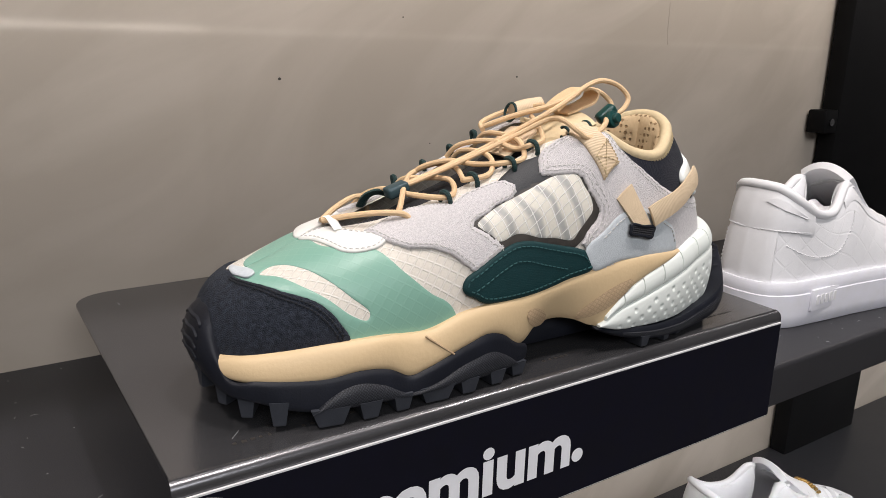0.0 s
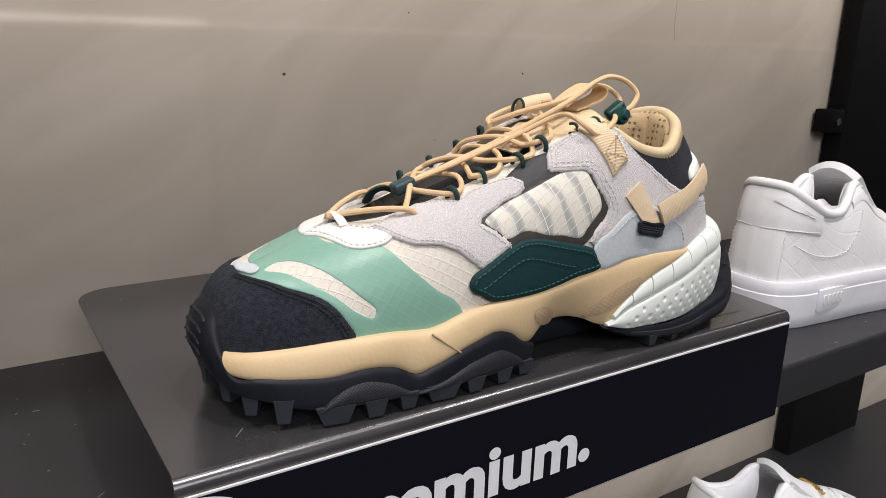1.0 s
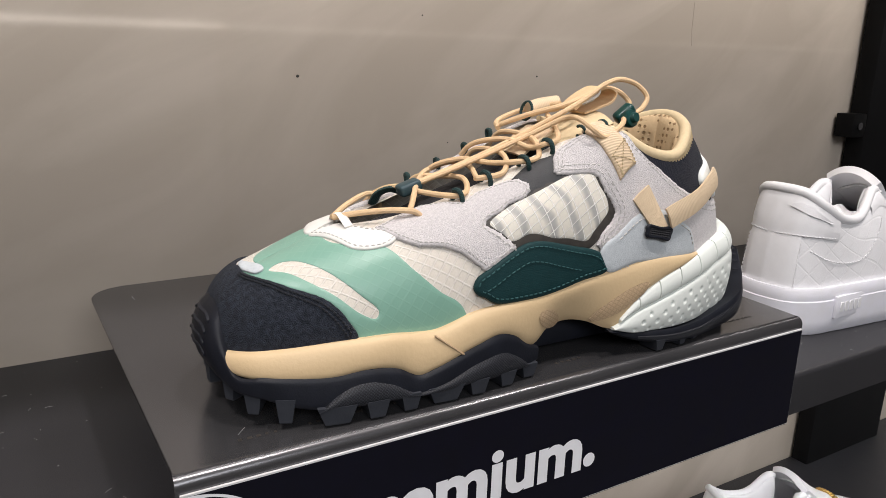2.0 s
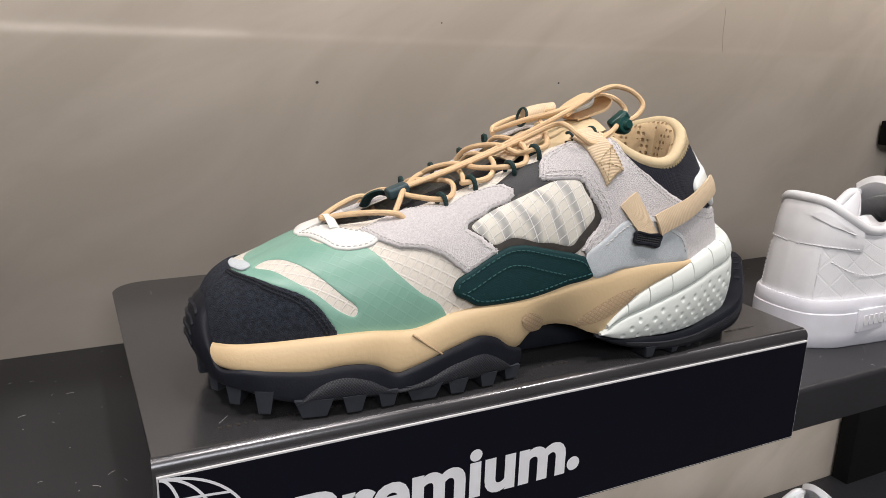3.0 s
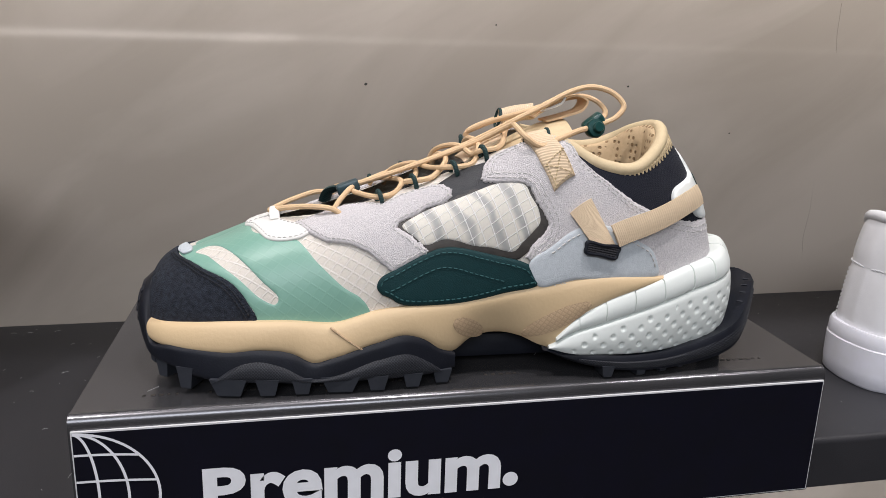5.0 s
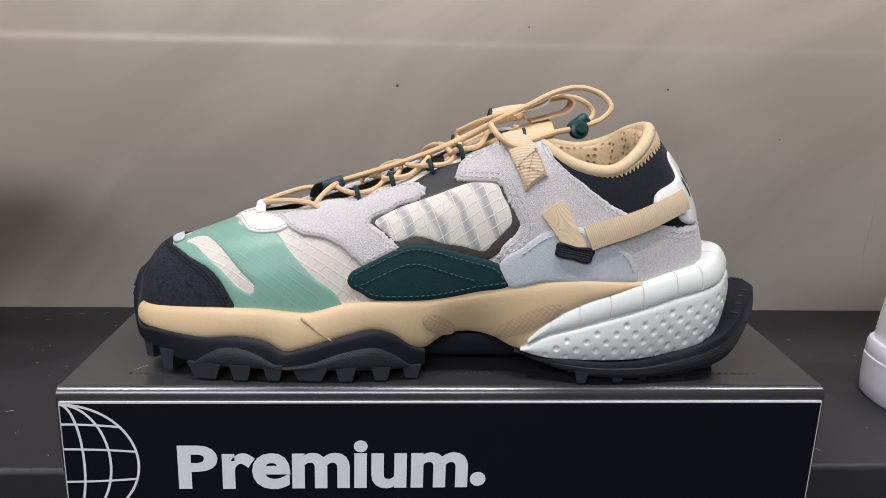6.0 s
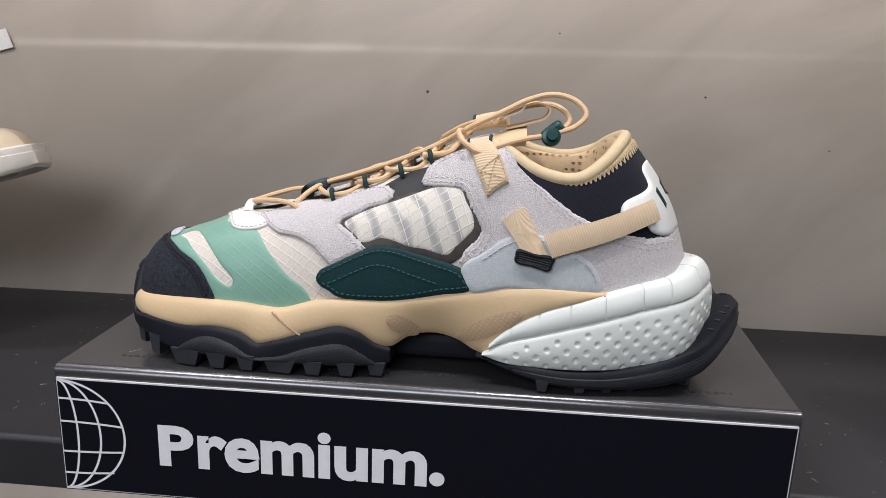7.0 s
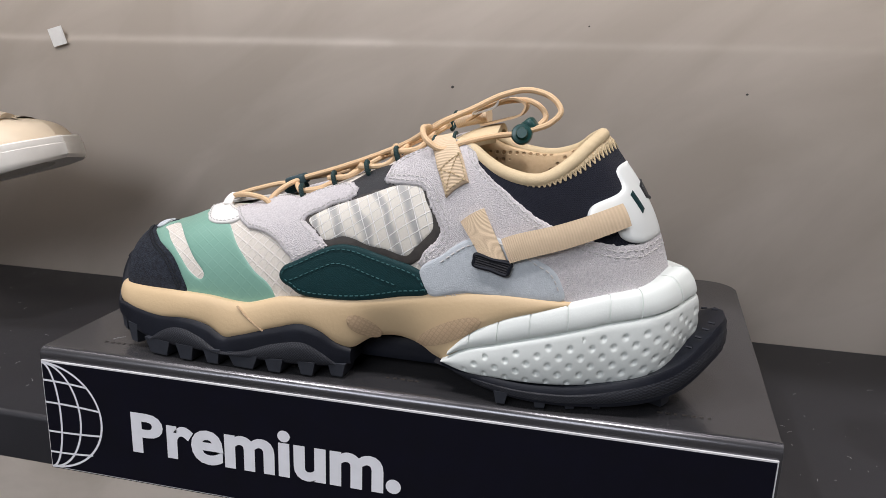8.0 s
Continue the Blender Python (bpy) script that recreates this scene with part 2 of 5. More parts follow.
def plaster():
    m = mat("grey_plaster", (0.475, 0.420, 0.362), 0.45, second=(0.415, 0.366, 0.312), scale=3.2, contrast=0.55, bump=0.05, bump_scale=90, rough_var=0.08, detail=7)
    n, l = m.node_tree.nodes, m.node_tree.links
    b = n["Principled BSDF"]
    old = b.inputs["Base Color"].links[0].from_socket
    c = n.new("ShaderNodeTexCoord")
    mp = n.new("ShaderNodeMapping")
    mp.vector_type = "TEXTURE"
    mp.inputs["Scale"].default_value = (1.0, 1.0, 2.6)
    mp.inputs["Rotation"].default_value = (0, radians(55), 0)
    l.new(c.outputs["Object"], mp.inputs[0])
    nz = n.new("ShaderNodeTexNoise")
    nz.inputs["Scale"].default_value, nz.inputs["Detail"].default_value, nz.inputs["Distortion"].default_value = 9.0, 9, 0.9
    l.new(mp.outputs[0], nz.inputs["Vector"])
    r = n.new("ShaderNodeValToRGB")
    r.color_ramp.elements[0].position, r.color_ramp.elements[1].position = 0.42, 0.60
    r.color_ramp.elements[0].color, r.color_ramp.elements[1].color = (0.90, 0.89, 0.875, 1), (1.06, 1.06, 1.065, 1)
    l.new(nz.outputs["Fac"], r.inputs[0])
    mx = n.new("ShaderNodeMix"); mx.data_type = "RGBA"; mx.blend_type = "MULTIPLY"
    mx.inputs[0].default_value = 0.95
    l.new(old, mx.inputs[6]); l.new(r.outputs[0], mx.inputs[7])
    l.new(mx.outputs[2], b.inputs["Base Color"])
    return m


PLASTER = plaster()
FLOOR_TILE = mat("grey_floor", (0.26, 0.25, 0.24), 0.4, second=(0.22, 0.21, 0.20), scale=6)
CEILING_WHITE = mat("grey_ceiling", (0.30, 0.30, 0.30), 0.8, second=(0.26, 0.26, 0.26), scale=6)
ROOM_WALL = mat("grey_room_wall", (0.30, 0.29, 0.28), 0.7, second=(0.26, 0.25, 0.24), scale=4)

# ---- building helpers ----


def thing(name, x, y, z, label="", category="", group="", kind=""):
    ob = new(name)
    ob.empty_display_size = 0.02
    ob.location = (x, y, z)
    return tagged(ob, label, category, group, kind)


def origin(ob):
    o = Vector((0, 0, 0))
    while ob is not None:
        o += ob.location
        ob = ob.parent
    return o


def part(name, bm, material, parent=None, label="", flat=False):
    """Links a bmesh, built in world metres, as one mesh under a thing or part."""
    me = bpy.data.meshes.new(name)
    bmesh.ops.recalc_face_normals(bm, faces=bm.faces)
    o = origin(parent)
    bmesh.ops.translate(bm, verts=bm.verts, vec=-o)
    bm.to_mesh(me)
    bm.free()
    for p in me.polygons:
        p.use_smooth = not flat
    if not flat:
        me.set_sharp_from_angle(angle=radians(38))
    me.materials.append(material)
    ob = new(name, me)
    ob.parent = parent
    if label:
        ob["label"] = label
    return ob


def box(bm, x0, x1, y0, y1, z0, z1, bevel=0.0, segments=2):
    r = bmesh.ops.create_cube(bm, size=1.0)
    for v in r["verts"]:
        v.co = ((x0 + x1) / 2 + v.co.x * (x1 - x0), (y0 + y1) / 2 + v.co.y * (y1 - y0), (z0 + z1) / 2 + v.co.z * (z1 - z0))
    if bevel:
        es = list({e for v in r["verts"] for e in v.link_edges})
        bmesh.ops.bevel(bm, geom=es, offset=bevel, segments=segments, affect="EDGES", profile=0.5)
    return bm


def grid(bm, pts, closed_u=False, closed_v=False, uv=None):
    """A sheet of quads over an array of places (rows, columns, 3)."""
    a, b = pts.shape[:2]
    vs = [[bm.verts.new(pts[i, j]) for j in range(b)] for i in range(a)]
    lay = bm.loops.layers.uv.verify() if uv is not None else None
    for i in range(a if closed_u else a - 1):
        for j in range(b if closed_v else b - 1):
            q = [(i, j), ((i + 1) % a, j), ((i + 1) % a, (j + 1) % b), (i, (j + 1) % b)]
            f = bm.faces.new([vs[x][y] for x, y in q])
            if lay:
                for lp, (x, y) in zip(f.loops, q):
                    lp[lay].uv = uv[x, y]
    return vs


def smooth(table, u):
    """Catmull-Rom through the rows of a table whose first column is u."""
    t = np.asarray(table, float)
    u = np.clip(np.asarray(u, float), t[0, 0], t[-1, 0])
    k = t[:, 0]
    m = np.gradient(t[:, 1:], k, axis=0)
    i = np.clip(np.searchsorted(k, u, side="right") - 1, 0, len(k) - 2)
    h = (k[i + 1] - k[i])[..., None]
    w = ((u - k[i])[..., None]) / h
    return ((2*w**3-3*w**2+1)*t[i, 1:] + (w**3-2*w**2+w)*h*m[i] + (-2*w**3+3*w**2)*t[i+1, 1:] + (w**3-w**2)*h*m[i+1])



def spline(points, n, closed=False):
    """n places along a smooth line through the points."""
    p = np.asarray(points, float)
    if closed:
        p = np.vstack([p, p[:1]])
    k = np.concatenate([[0], np.cumsum(np.linalg.norm(np.diff(p, axis=0), axis=1) ** 0.5 + 1e-9)])
    if closed:
        d = k[-1]
        k3 = np.concatenate([k[-3:-1] - d, k, k[1:3] + d])
        p3 = np.vstack([p[-3:-1], p, p[1:3]])
        return smooth(np.column_stack([k3, p3]), np.linspace(0, d, n, endpoint=False))
    return smooth(np.column_stack([k, p]), np.linspace(0, k[-1], n))


def tube(bm, points, r, n=40, sides=8, closed=False, flat=1.0, ends=True):
    """A cord of radius r along a smooth line. flat: its height as a share of its width."""
    c = spline(points, n, closed)
    t = np.gradient(c, axis=0) if not closed else np.roll(c, -1, 0) - np.roll(c, 1, 0)
    t /= np.linalg.norm(t, axis=1)[:, None] + 1e-12
    side = np.cross(t[0], (0, 0, 1.0))
    if np.linalg.norm(side) < 0.1:
        side = np.cross(t[0], (1.0, 0, 0))
    rows, length = [], np.concatenate([[0], np.cumsum(np.linalg.norm(np.diff(c, axis=0), axis=1))])
    for i in range(len(c)):
        side = side - t[i] * (side @ t[i])
        side /= np.linalg.norm(side)
        up = np.cross(side, t[i])
        a = np.arange(sides) / sides * 2 * math.pi
        rows.append(c[i] + r * (np.cos(a)[:, None] * side + flat * np.sin(a)[:, None] * up))
    rows = np.array(rows)
    uv = np.zeros((*rows.shape[:2], 2))
    uv[..., 0], uv[..., 1] = length[:, None], np.arange(sides)[None, :] * 2 * math.pi * r / sides
    vs = grid(bm, rows, closed_u=closed, closed_v=True, uv=uv)
    if ends and not closed:
        bm.faces.new(vs[0]), bm.faces.new(list(reversed(vs[-1])))
    return bm


def thicken(bm, t):
    """Gives an open sheet its thickness."""
    bm.normal_update()
    bmesh.ops.solidify(bm, geom=bm.faces[:], thickness=t)
    return bm


def slab(bm, outline, z0, z1):
    """An upright prism over a plan outline."""
    lo = [bm.verts.new((x, y, z0)) for x, y in outline]
    hi = [bm.verts.new((x, y, z1)) for x, y in outline]
    bm.faces.new(list(reversed(lo))), bm.faces.new(hi)
    for i in range(len(lo)):
        j = (i + 1) % len(lo)
        bm.faces.new((lo[i], lo[j], hi[j], hi[i]))
    return bm


def inside_many(p, poly):
    """Which of the points lie inside a closed outline."""
    x, y = p[:, 0], p[:, 1]
    hit = np.zeros(len(p), bool)
    for (x0, y0), (x1, y1) in zip(poly, np.roll(poly, -1, 0)):
        if y0 != y1:
            hit ^= ((y0 > y) != (y1 > y)) & (x < (x1 - x0) * (y - y0) / (y1 - y0) + x0)
    return hit


# ---- setting: wall, shelves, posts, room ----
TILT = math.tan(radians(0.7))
WALL = 0.318


def level(x):
    """How much higher the shop fitting stands at x."""
    return (x - 0.2) * TILT


def lift(bm):
    for v in bm.verts:
        v.co.z += level(v.co.x)
    return bm


def wall_relief(x, z):
    """How far the plaster stands out: a trowelled ledge, and soft unevenness."""
    z0 = 1.3855
    edge = 1 / (1 + np.exp(np.clip((z - z0) / 0.0016, -40, 40)))
    reach = 1 / (1 + np.exp(np.clip((x - 0.106) / 0.003, -40, 40)))
    step = 0.0022 * edge * reach + 0.0007 * edge * (1 - reach)
    lump = np.array([noise.noise((a * 9, b * 14, 0.3)) * 0.0003 + noise.noise((a * 1.5, b * 3.5, 4.0)) * 0.0009 for a, b in zip(x.ravel(), z.ravel())]).reshape(x.shape)
    return step + lump


bm = bmesh.new()
xs = np.concatenate([[-2.4, -1.2], np.linspace(-0.7, 0.085, 60), np.linspace(0.09, 0.12, 16), np.linspace(0.135, 1.3, 80), [2.0, 2.8]])
zs = np.concatenate([[-0.02, 0.4], np.linspace(0.7, 1.36, 40), np.linspace(1.372, 1.396, 26), np.linspace(1.405, 1.9, 20), [2.4, 2.95]])
X, Zz = np.meshgrid(xs, zs, indexing="ij")
front = np.stack([X, WALL - wall_relief(X, Zz), Zz], -1)
grid(bm, front)
grid(bm, np.stack([X[[0, -1]][:, [0, -1]], np.full((2, 2), WALL + 0.12), Zz[[0, -1]][:, [0, -1]]], -1))
wall = part("wall_north", lift(bm), PLASTER)
tagged(wall, "grey-beige trowelled plaster wall with a faint ledge", "wall", kind="structure")

CRACK = mat("shadowed_crack", (0.31, 0.275, 0.235), 0.9)
# a thin crack and small pits in the plaster
bm = bmesh.new()
rng = random.Random(4)
line = [(0.622 + 0.0012 * math.sin(i * 1.7) + rng.uniform(-.0016, .0016), WALL - 0.0006, 1.155 + i * 0.0145 + level(0.62)) for i in range(20)]
tube(bm, line, 0.00016, 120, 4)
tagged(part("wall_crack", bm, CRACK), "thin dark hairline crack in grey plaster wall", "crack", kind="structure")
bm = bmesh.new()
for x, z, r in ((0.165, 1.348, 0.0016), (0.41, 1.352, 0.0012), (-0.02, 1.30, 0.0009), (0.28, 1.402, 0.0009), (0.31, 1.29, 0.0009), (-0.09, 1.27, 0.0009), (0.52, 1.31, 0.0009)):
    c = bmesh.ops.create_icosphere(bm, subdivisions=1, radius=r)
    for v in c["verts"]:
        v.co = Vector((x + v.co.x, WALL - 0.0012 + v.co.y * 0.3, z + v.co.z * 0.8))
tagged(part("wall_pits", bm, DARK_TRIM), "small dark pits in grey plaster wall", "wall mark", kind="structure")

# white scrap of tape on the ledge
bm = bmesh.new()
slab(bm, [(-0.243 + 0.012, 0), (-0.243 - 0.004, 0), (-0.243 - 0.010, 1), (-0.243 + 0.006, 1)], 0, 1)
for v in bm.verts:
    v.co = Vector((v.co.x, WALL - 0.0045 - 0.0004 * v.co.z, 1.376 + 0.017 * v.co.y + (0.004 if v.co.x > -0.24 else 0)))
tagged(part("tape_scrap", lift(bm), WHITE_LEATHER), "small torn white scrap of tape on plaster wall", "tape")


def shelf(name, x0, x1, y0, z, label, lip=0.034):
    """A folded steel shelf: top sheet, rounded nose, front lip, return flange."""
    prof = [(WALL - 0.0035, z)]
    for i in range(7):
        a = math.pi / 2 * i / 6
        prof.append((y0 + 0.004 - 0.004 * math.sin(a), z - 0.004 + 0.004 * math.cos(a)))
    prof += [(y0, z - lip), (y0 + 0.015, z - lip), (y0 + 0.015, z - lip + 0.002), (y0 + 0.002, z - lip + 0.002), (y0 + 0.002, z - 0.005), (WALL - 0.0035, z - 0.005)]
    bm = bmesh.new()
    rows = np.array([[(x, y, zz) for y, zz in prof] for x in np.linspace(x0, x1, 12)])
    vs = grid(bm, rows, closed_v=True)
    bm.faces.new(vs[0]), bm.faces.new(list(reversed(vs[-1])))
    ob = part(name, lift(bm), SHELF_PAINT)
    return tagged(ob, label, "shelf", kind="structure")


shelf("shelf_1", -2.0, 2.2, 0.030, 1.140, "black powder-coated steel display shelf")
shelf("shelf_2", -2.0, 2.2, 0.000, 0.7815, "lower black powder-coated steel display shelf")
shelf("shelf_3", -2.0, 2.2, 0.030, 1.700, "upper black powder-coated steel display shelf")

for k, (x0, x1) in enumerate(((0.945, 1.135), (-1.25, -1.06))):
    post = thing("wall_post_%d" % (k + 1), x0, WALL, 0.0, "flat black steel upright on the plaster wall", "post", kind="structure")
    bm = bmesh.new()
    box(bm, x0, x1, WALL - 0.030, WALL - 0.0045, 0.0, 2.4, 0.002)
    part("upright", bm, POST_PAINT, post)
    bm = bmesh.new()
    box(bm, x0 - 0.030, x0 - 0.0005, WALL - 0.030, WALL - 0.004, 1.283, 1.314, 0.002)
    clip = part("bracket", bm, POST_PAINT, post)
    bm = bmesh.new()
    c = bmesh.ops.create_cone(bm, cap_ends=True, segments=16, radius1=0.005, radius2=0.004, depth=0.003)
    for v in c["verts"]:
        v.co = Vector((x0 - 0.018 + v.co.x, WALL - 0.0315 + v.co.z, 1.298 + v.co.y))
    part("screw_head", bm, STEEL, clip)

bm = bmesh.new()
box(bm, -2.4, 2.8, -3.2, 0.6, -0.1, 0.0)
tagged(part("floor", bm, FLOOR_TILE), "plain grey shop floor", "floor", kind="structure")
bm = bmesh.new()
box(bm, -2.4, 2.8, -3.2, 0.6, 2.95, 3.05)
tagged(part("ceiling", bm, CEILING_WHITE), "plain grey shop ceiling", "ceiling", kind="structure")
for nm, b in (("wall_west", (-2.5, -2.4, -3.2, 0.6)), ("wall_east", (2.8, 2.9, -3.2, 0.6)), ("wall_south", (-2.4, 2.8, -3.3, -3.2))):
    bm = bmesh.new()
    box(bm, *b, 0.0, 2.95)
    tagged(part(nm, bm, ROOM_WALL), "plain grey shop wall", "wall", kind="structure")

# ---- the steel riser with its card ----
TOP = 1.2015


def deck(x):
    """Height of the riser's top at x; it leans with the shelf."""
    return TOP + x * TILT


def lean(bm):
    for v in bm.verts:
        v.co.z += v.co.x * TILT
    return bm


def riser(x0, x1, y0, y1, z, foot, label):
    """A bent steel sheet: top with rounded back corners, rounded nose, front face, back leg."""
    ob = thing("display_riser", (x0 + x1) / 2, (y0 + y1) / 2, foot, label, "riser")
    t = 0.002
    prof = []
    for i in range(9):
        a = math.pi / 2 * i / 8
        prof.append((y0 + 0.005 - 0.005 * math.sin(a), z - 0.005 + 0.005 * math.cos(a)))
    prof.append((y0, z - 0.0775))
    inner = [(y + (t if y < y0 + 0.003 else 0), zz - (t if zz > z - 0.003 else 0)) for y, zz in reversed(prof)]
    bm = bmesh.new()
    xs = np.linspace(x0, x1, 9)
    rows = np.array([[(x, y, zz) for y, zz in [*prof, *inner]] for x in xs])
    vs = grid(bm, rows, closed_v=True)
    bm.faces.new(vs[0]), bm.faces.new(list(reversed(vs[-1])))
    part("front_sheet", lean(bm), STEEL, ob)
    r, left, right = 0.022, 0.006, 0.011
    out = [(x0, y0 + 0.005), (x1, y0 + 0.005)]
    for i in range(8):
        a = math.pi / 2 * i / 7
        out.append((x1 + right - r + r * math.cos(a), y1 - r + r * math.sin(a)))
    for i in range(8):
        a = math.pi / 2 * (1 + i / 7)
        out.append((x0 - left + r + r * math.cos(a), y1 - r + r * math.sin(a)))
    bm = bmesh.new()
    slab(bm, out, z - t, z)
    bmesh.ops.bevel(bm, geom=[e for e in bm.edges if abs(e.verts[0].co.z - e.verts[1].co.z) < 1e-6 and max(v.co.y for v in e.verts) > y0 + 0.007], offset=0.0005, segments=1, affect="EDGES")
    part("top_sheet", lean(bm), STEEL, ob)
    for x in (x0 + 0.06, x1 - 0.06):
        bm = bmesh.new()
        box(bm, x - 0.02, x + 0.02, y0 + 0.10, y0 + 0.102, foot, z - t, 0.0004, 1)
        part("leg", lean(bm), STEEL, ob)
    return ob


main_riser = riser(0.0, 0.400, 0.0, 0.270, TOP, 1.1377, "low riser of bent raw dark steel on the black shelf")


def text_mesh(body, height, width):
    cu = bpy.data.curves.new("lettering", "FONT")
    cu.body, cu.size, cu.offset, cu.resolution_u = body, 1.0, 0.034, 4
    ob = new("lettering", cu)
    me = bpy.data.meshes.new_from_object(ob.evaluated_get(bpy.context.evaluated_depsgraph_get()))
    bpy.data.objects.remove(ob)
    bm = bmesh.new()
    bm.from_mesh(me)
    xs, ys = [v.co.x for v in bm.verts], [v.co.y for v in bm.verts]
    x0, w, h = min(xs), max(xs) - min(xs), max(ys)
    for v in bm.verts:
        v.co = Vector(((v.co.x - x0) / w * width, v.co.y / h * height, 0))
    return bm


card = thing("sign_card", 0.2, -0.0016, 1.1255, "black printed card with white lettering on the riser front", "sign")
bm = bmesh.new()
box(bm, 0.0015, 0.3985, -0.0014, -0.0002, 1.1255, 1.1945)
part("card_core", lean(bm), CARD_EDGE, card, "white paper core showing at the cut edges")
bm = bmesh.new()
box(bm, 0.0022, 0.3978, -0.0018, -0.00145, 1.1262, 1.1937)
part("card_face", lean(bm), CARD, card)
bm = bmesh.new()
for body, x, height, width in (("P", 0.0595, 0.0240, 0.0205), ("remium", 0.0822, 0.0266, 0.1288)):
    word = text_mesh(body, height, width)
    for v in word.verts:
        v.co = Vector((x + v.co.x, -0.00215, 1.1464 + v.co.y))
    me = bpy.data.meshes.new("word")
    word.to_mesh(me)
    word.free()
    bm.from_mesh(me)
    bpy.data.meshes.remove(me)
part("lettering", lean(bm), INK, card, "bold white word Premium")
bm = bmesh.new()
c = [(0.2165 + 0.0042 * math.cos(a), 1.1500 + 0.0042 * math.sin(a)) for a in np.linspace(0, 2 * math.pi, 24, endpoint=False)]
bm.faces.new([bm.verts.new((x, -0.00215, z)) for x, z in c])
part("full_stop", lean(bm), INK, card)
bm = bmesh.new()


def ribbon(bm, pts, w, y):
    p = np.asarray(pts, float)
    t = np.gradient(p, axis=0)
    t /= np.linalg.norm(t, axis=1)[:, None] + 1e-12
    nn = np.stack([-t[:, 1], t[:, 0]], -1)
    a, b = p + nn * w / 2, p - nn * w / 2
    va = [bm.verts.new((q[0], y, q[1])) for q in a]
    vb = [bm.verts.new((q[0], y, q[1])) for q in b]
    for i in range(len(va) - 1):
        bm.faces.new((va[i], va[i + 1], vb[i + 1], vb[i]))


# half a globe of printed lines, cut by the card's edge
GX, GZ, GR = 0.0024, 1.1600, 0.0350
for k, s in enumerate((1.0, 0.62, 0.26)):
    th = np.linspace(-math.pi / 2, math.pi / 2, 40)
    pts = [(GX + s * (GR + 0.0022) * math.cos(a), GZ + (GR - 0.0015) * math.sin(a)) for a in th]
    ribbon(bm, pts, 0.0013, -0.0021 - 0.00003 * k)
for k, zz in enumerate((0.022, 0.008, -0.0075, -0.021)):
    w = math.sqrt(GR ** 2 - zz ** 2) * 1.07
    pts = [(GX + a * w, GZ + zz + 0.0016 * math.copysign(1, zz) * (1 - a * a) - 0.0010) for a in np.linspace(0, 0.985, 24)]
    ribbon(bm, pts, 0.0012, -0.0022 - 0.00003 * k)
part("globe_mark", lean(bm), INK, card, "white printed globe outline")

# faint mill marks and scratches on the riser's top
bm = bmesh.new()
rng = random.Random(7)
for x, n in ((0.030, 5), (0.062, 7), (0.105, 6), (0.150, 4), (0.205, 5), (0.300, 6), (0.345, 7)):
    for k in range(n):
        x0 = x + 0.0040 * k
        box(bm, x0, x0 + rng.uniform(0.0012, 0.0028), 0.0175 + rng.uniform(0, .0004), 0.0195, TOP + 0.0001, TOP + 0.0002)
tagged(part("mill_marks", lean(bm), DARK_TRIM, main_riser, "row of faint dark printed mill marks"), kind="stuff")
bm = bmesh.new()
for k in range(20):
    x, y, a, l = rng.uniform(0.01, 0.39), rng.uniform(0.01, 0.25), rng.uniform(0, 3.14), rng.uniform(0.003, 0.022)
    p = [(x + l * f * math.cos(a), y + l * f * math.sin(a) + 0.001 * math.sin(3 * f), TOP + 0.00012) for f in (-0.5, 0, 0.5)]
    if all(0.006 < q[1] < 0.255 and 0.004 < q[0] < 0.396 for q in p):
        tube(bm, p, 0.00007, 6, 4)
tagged(part("scratches", lean(bm), DUST, main_riser, "fine pale scratches"), kind="stuff")

# lint and dust lying on the shelf
bm = bmesh.new()
for k in range(520):
    x, y = rng.uniform(-0.5, 0.95), rng.uniform(0.036, 0.305)
    if 0.0 < x < 0.40 and rng.random() < 0.8:
        continue
    a, l = rng.uniform(0, 6.28), rng.choice((0.0003, 0.0005, 0.0006, 0.0014, 0.0024))
    z = 1.1404 + level(x)
    tube(bm, [(x - l * math.cos(a), y - l * math.sin(a), z), (x, y + 0.0003, z + 0.0002), (x + l * math.cos(a), y + l * math.sin(a), z)], 0.00011, 4, 4)
tagged(part("lint", bm, DUST), "pale specks of lint and dust on black shelf", "dust", kind="stuff")

# ---- the trail shoe ----
# u, bottom x y z, top x y z, roundness
NEAR = [
    (0.00, .0285, .0620, 1.228, .0520, .0620, 1.2675, 1.0),
    (0.04, .0310, .0460, 1.228, .0530, .0625, 1.2675, 1.0),
    (0.08, .0390, .0340, 1.228, .0570, .0628, 1.2690, 1.0),
    (0.13, .0530, .0260, 1.228, .0650, .0630, 1.2720, 1.0),
    (0.22, .0830, .0190, 1.228, .0880, .0620, 1.2815, 1.0),
    (0.32, .1150, .0170, 1.228, .1180, .0520, 1.2870, 1.0),
    (0.42, .1470, .0145, 1.230, .1480, .0470, 1.2960, 1.0),
    (0.54, .1870, .0145, 1.234, .1870, .0420, 1.3115, 1.0),
    (0.64, .2200, .0135, 1.240, .2180, .0370, 1.3250, 1.0),
    (0.70, .2400, .0115, 1.242, .2380, .0290, 1.3300, 0.95),
    (0.77, .2640, .0105, 1.242, .2600, .0210, 1.3190, 0.8),
    (0.84, .2880, .0110, 1.242, .2800, .0190, 1.3160, 0.7),
    (0.90, .3120, .0170, 1.242, .2930, .0240, 1.3235, 0.5),
    (0.95, .3350, .0260, 1.242, .3015, .0330, 1.3322, 0.4),
    (1.00, .3480, .0510, 1.242, .3075, .0520, 1.3370, 0.35),
]
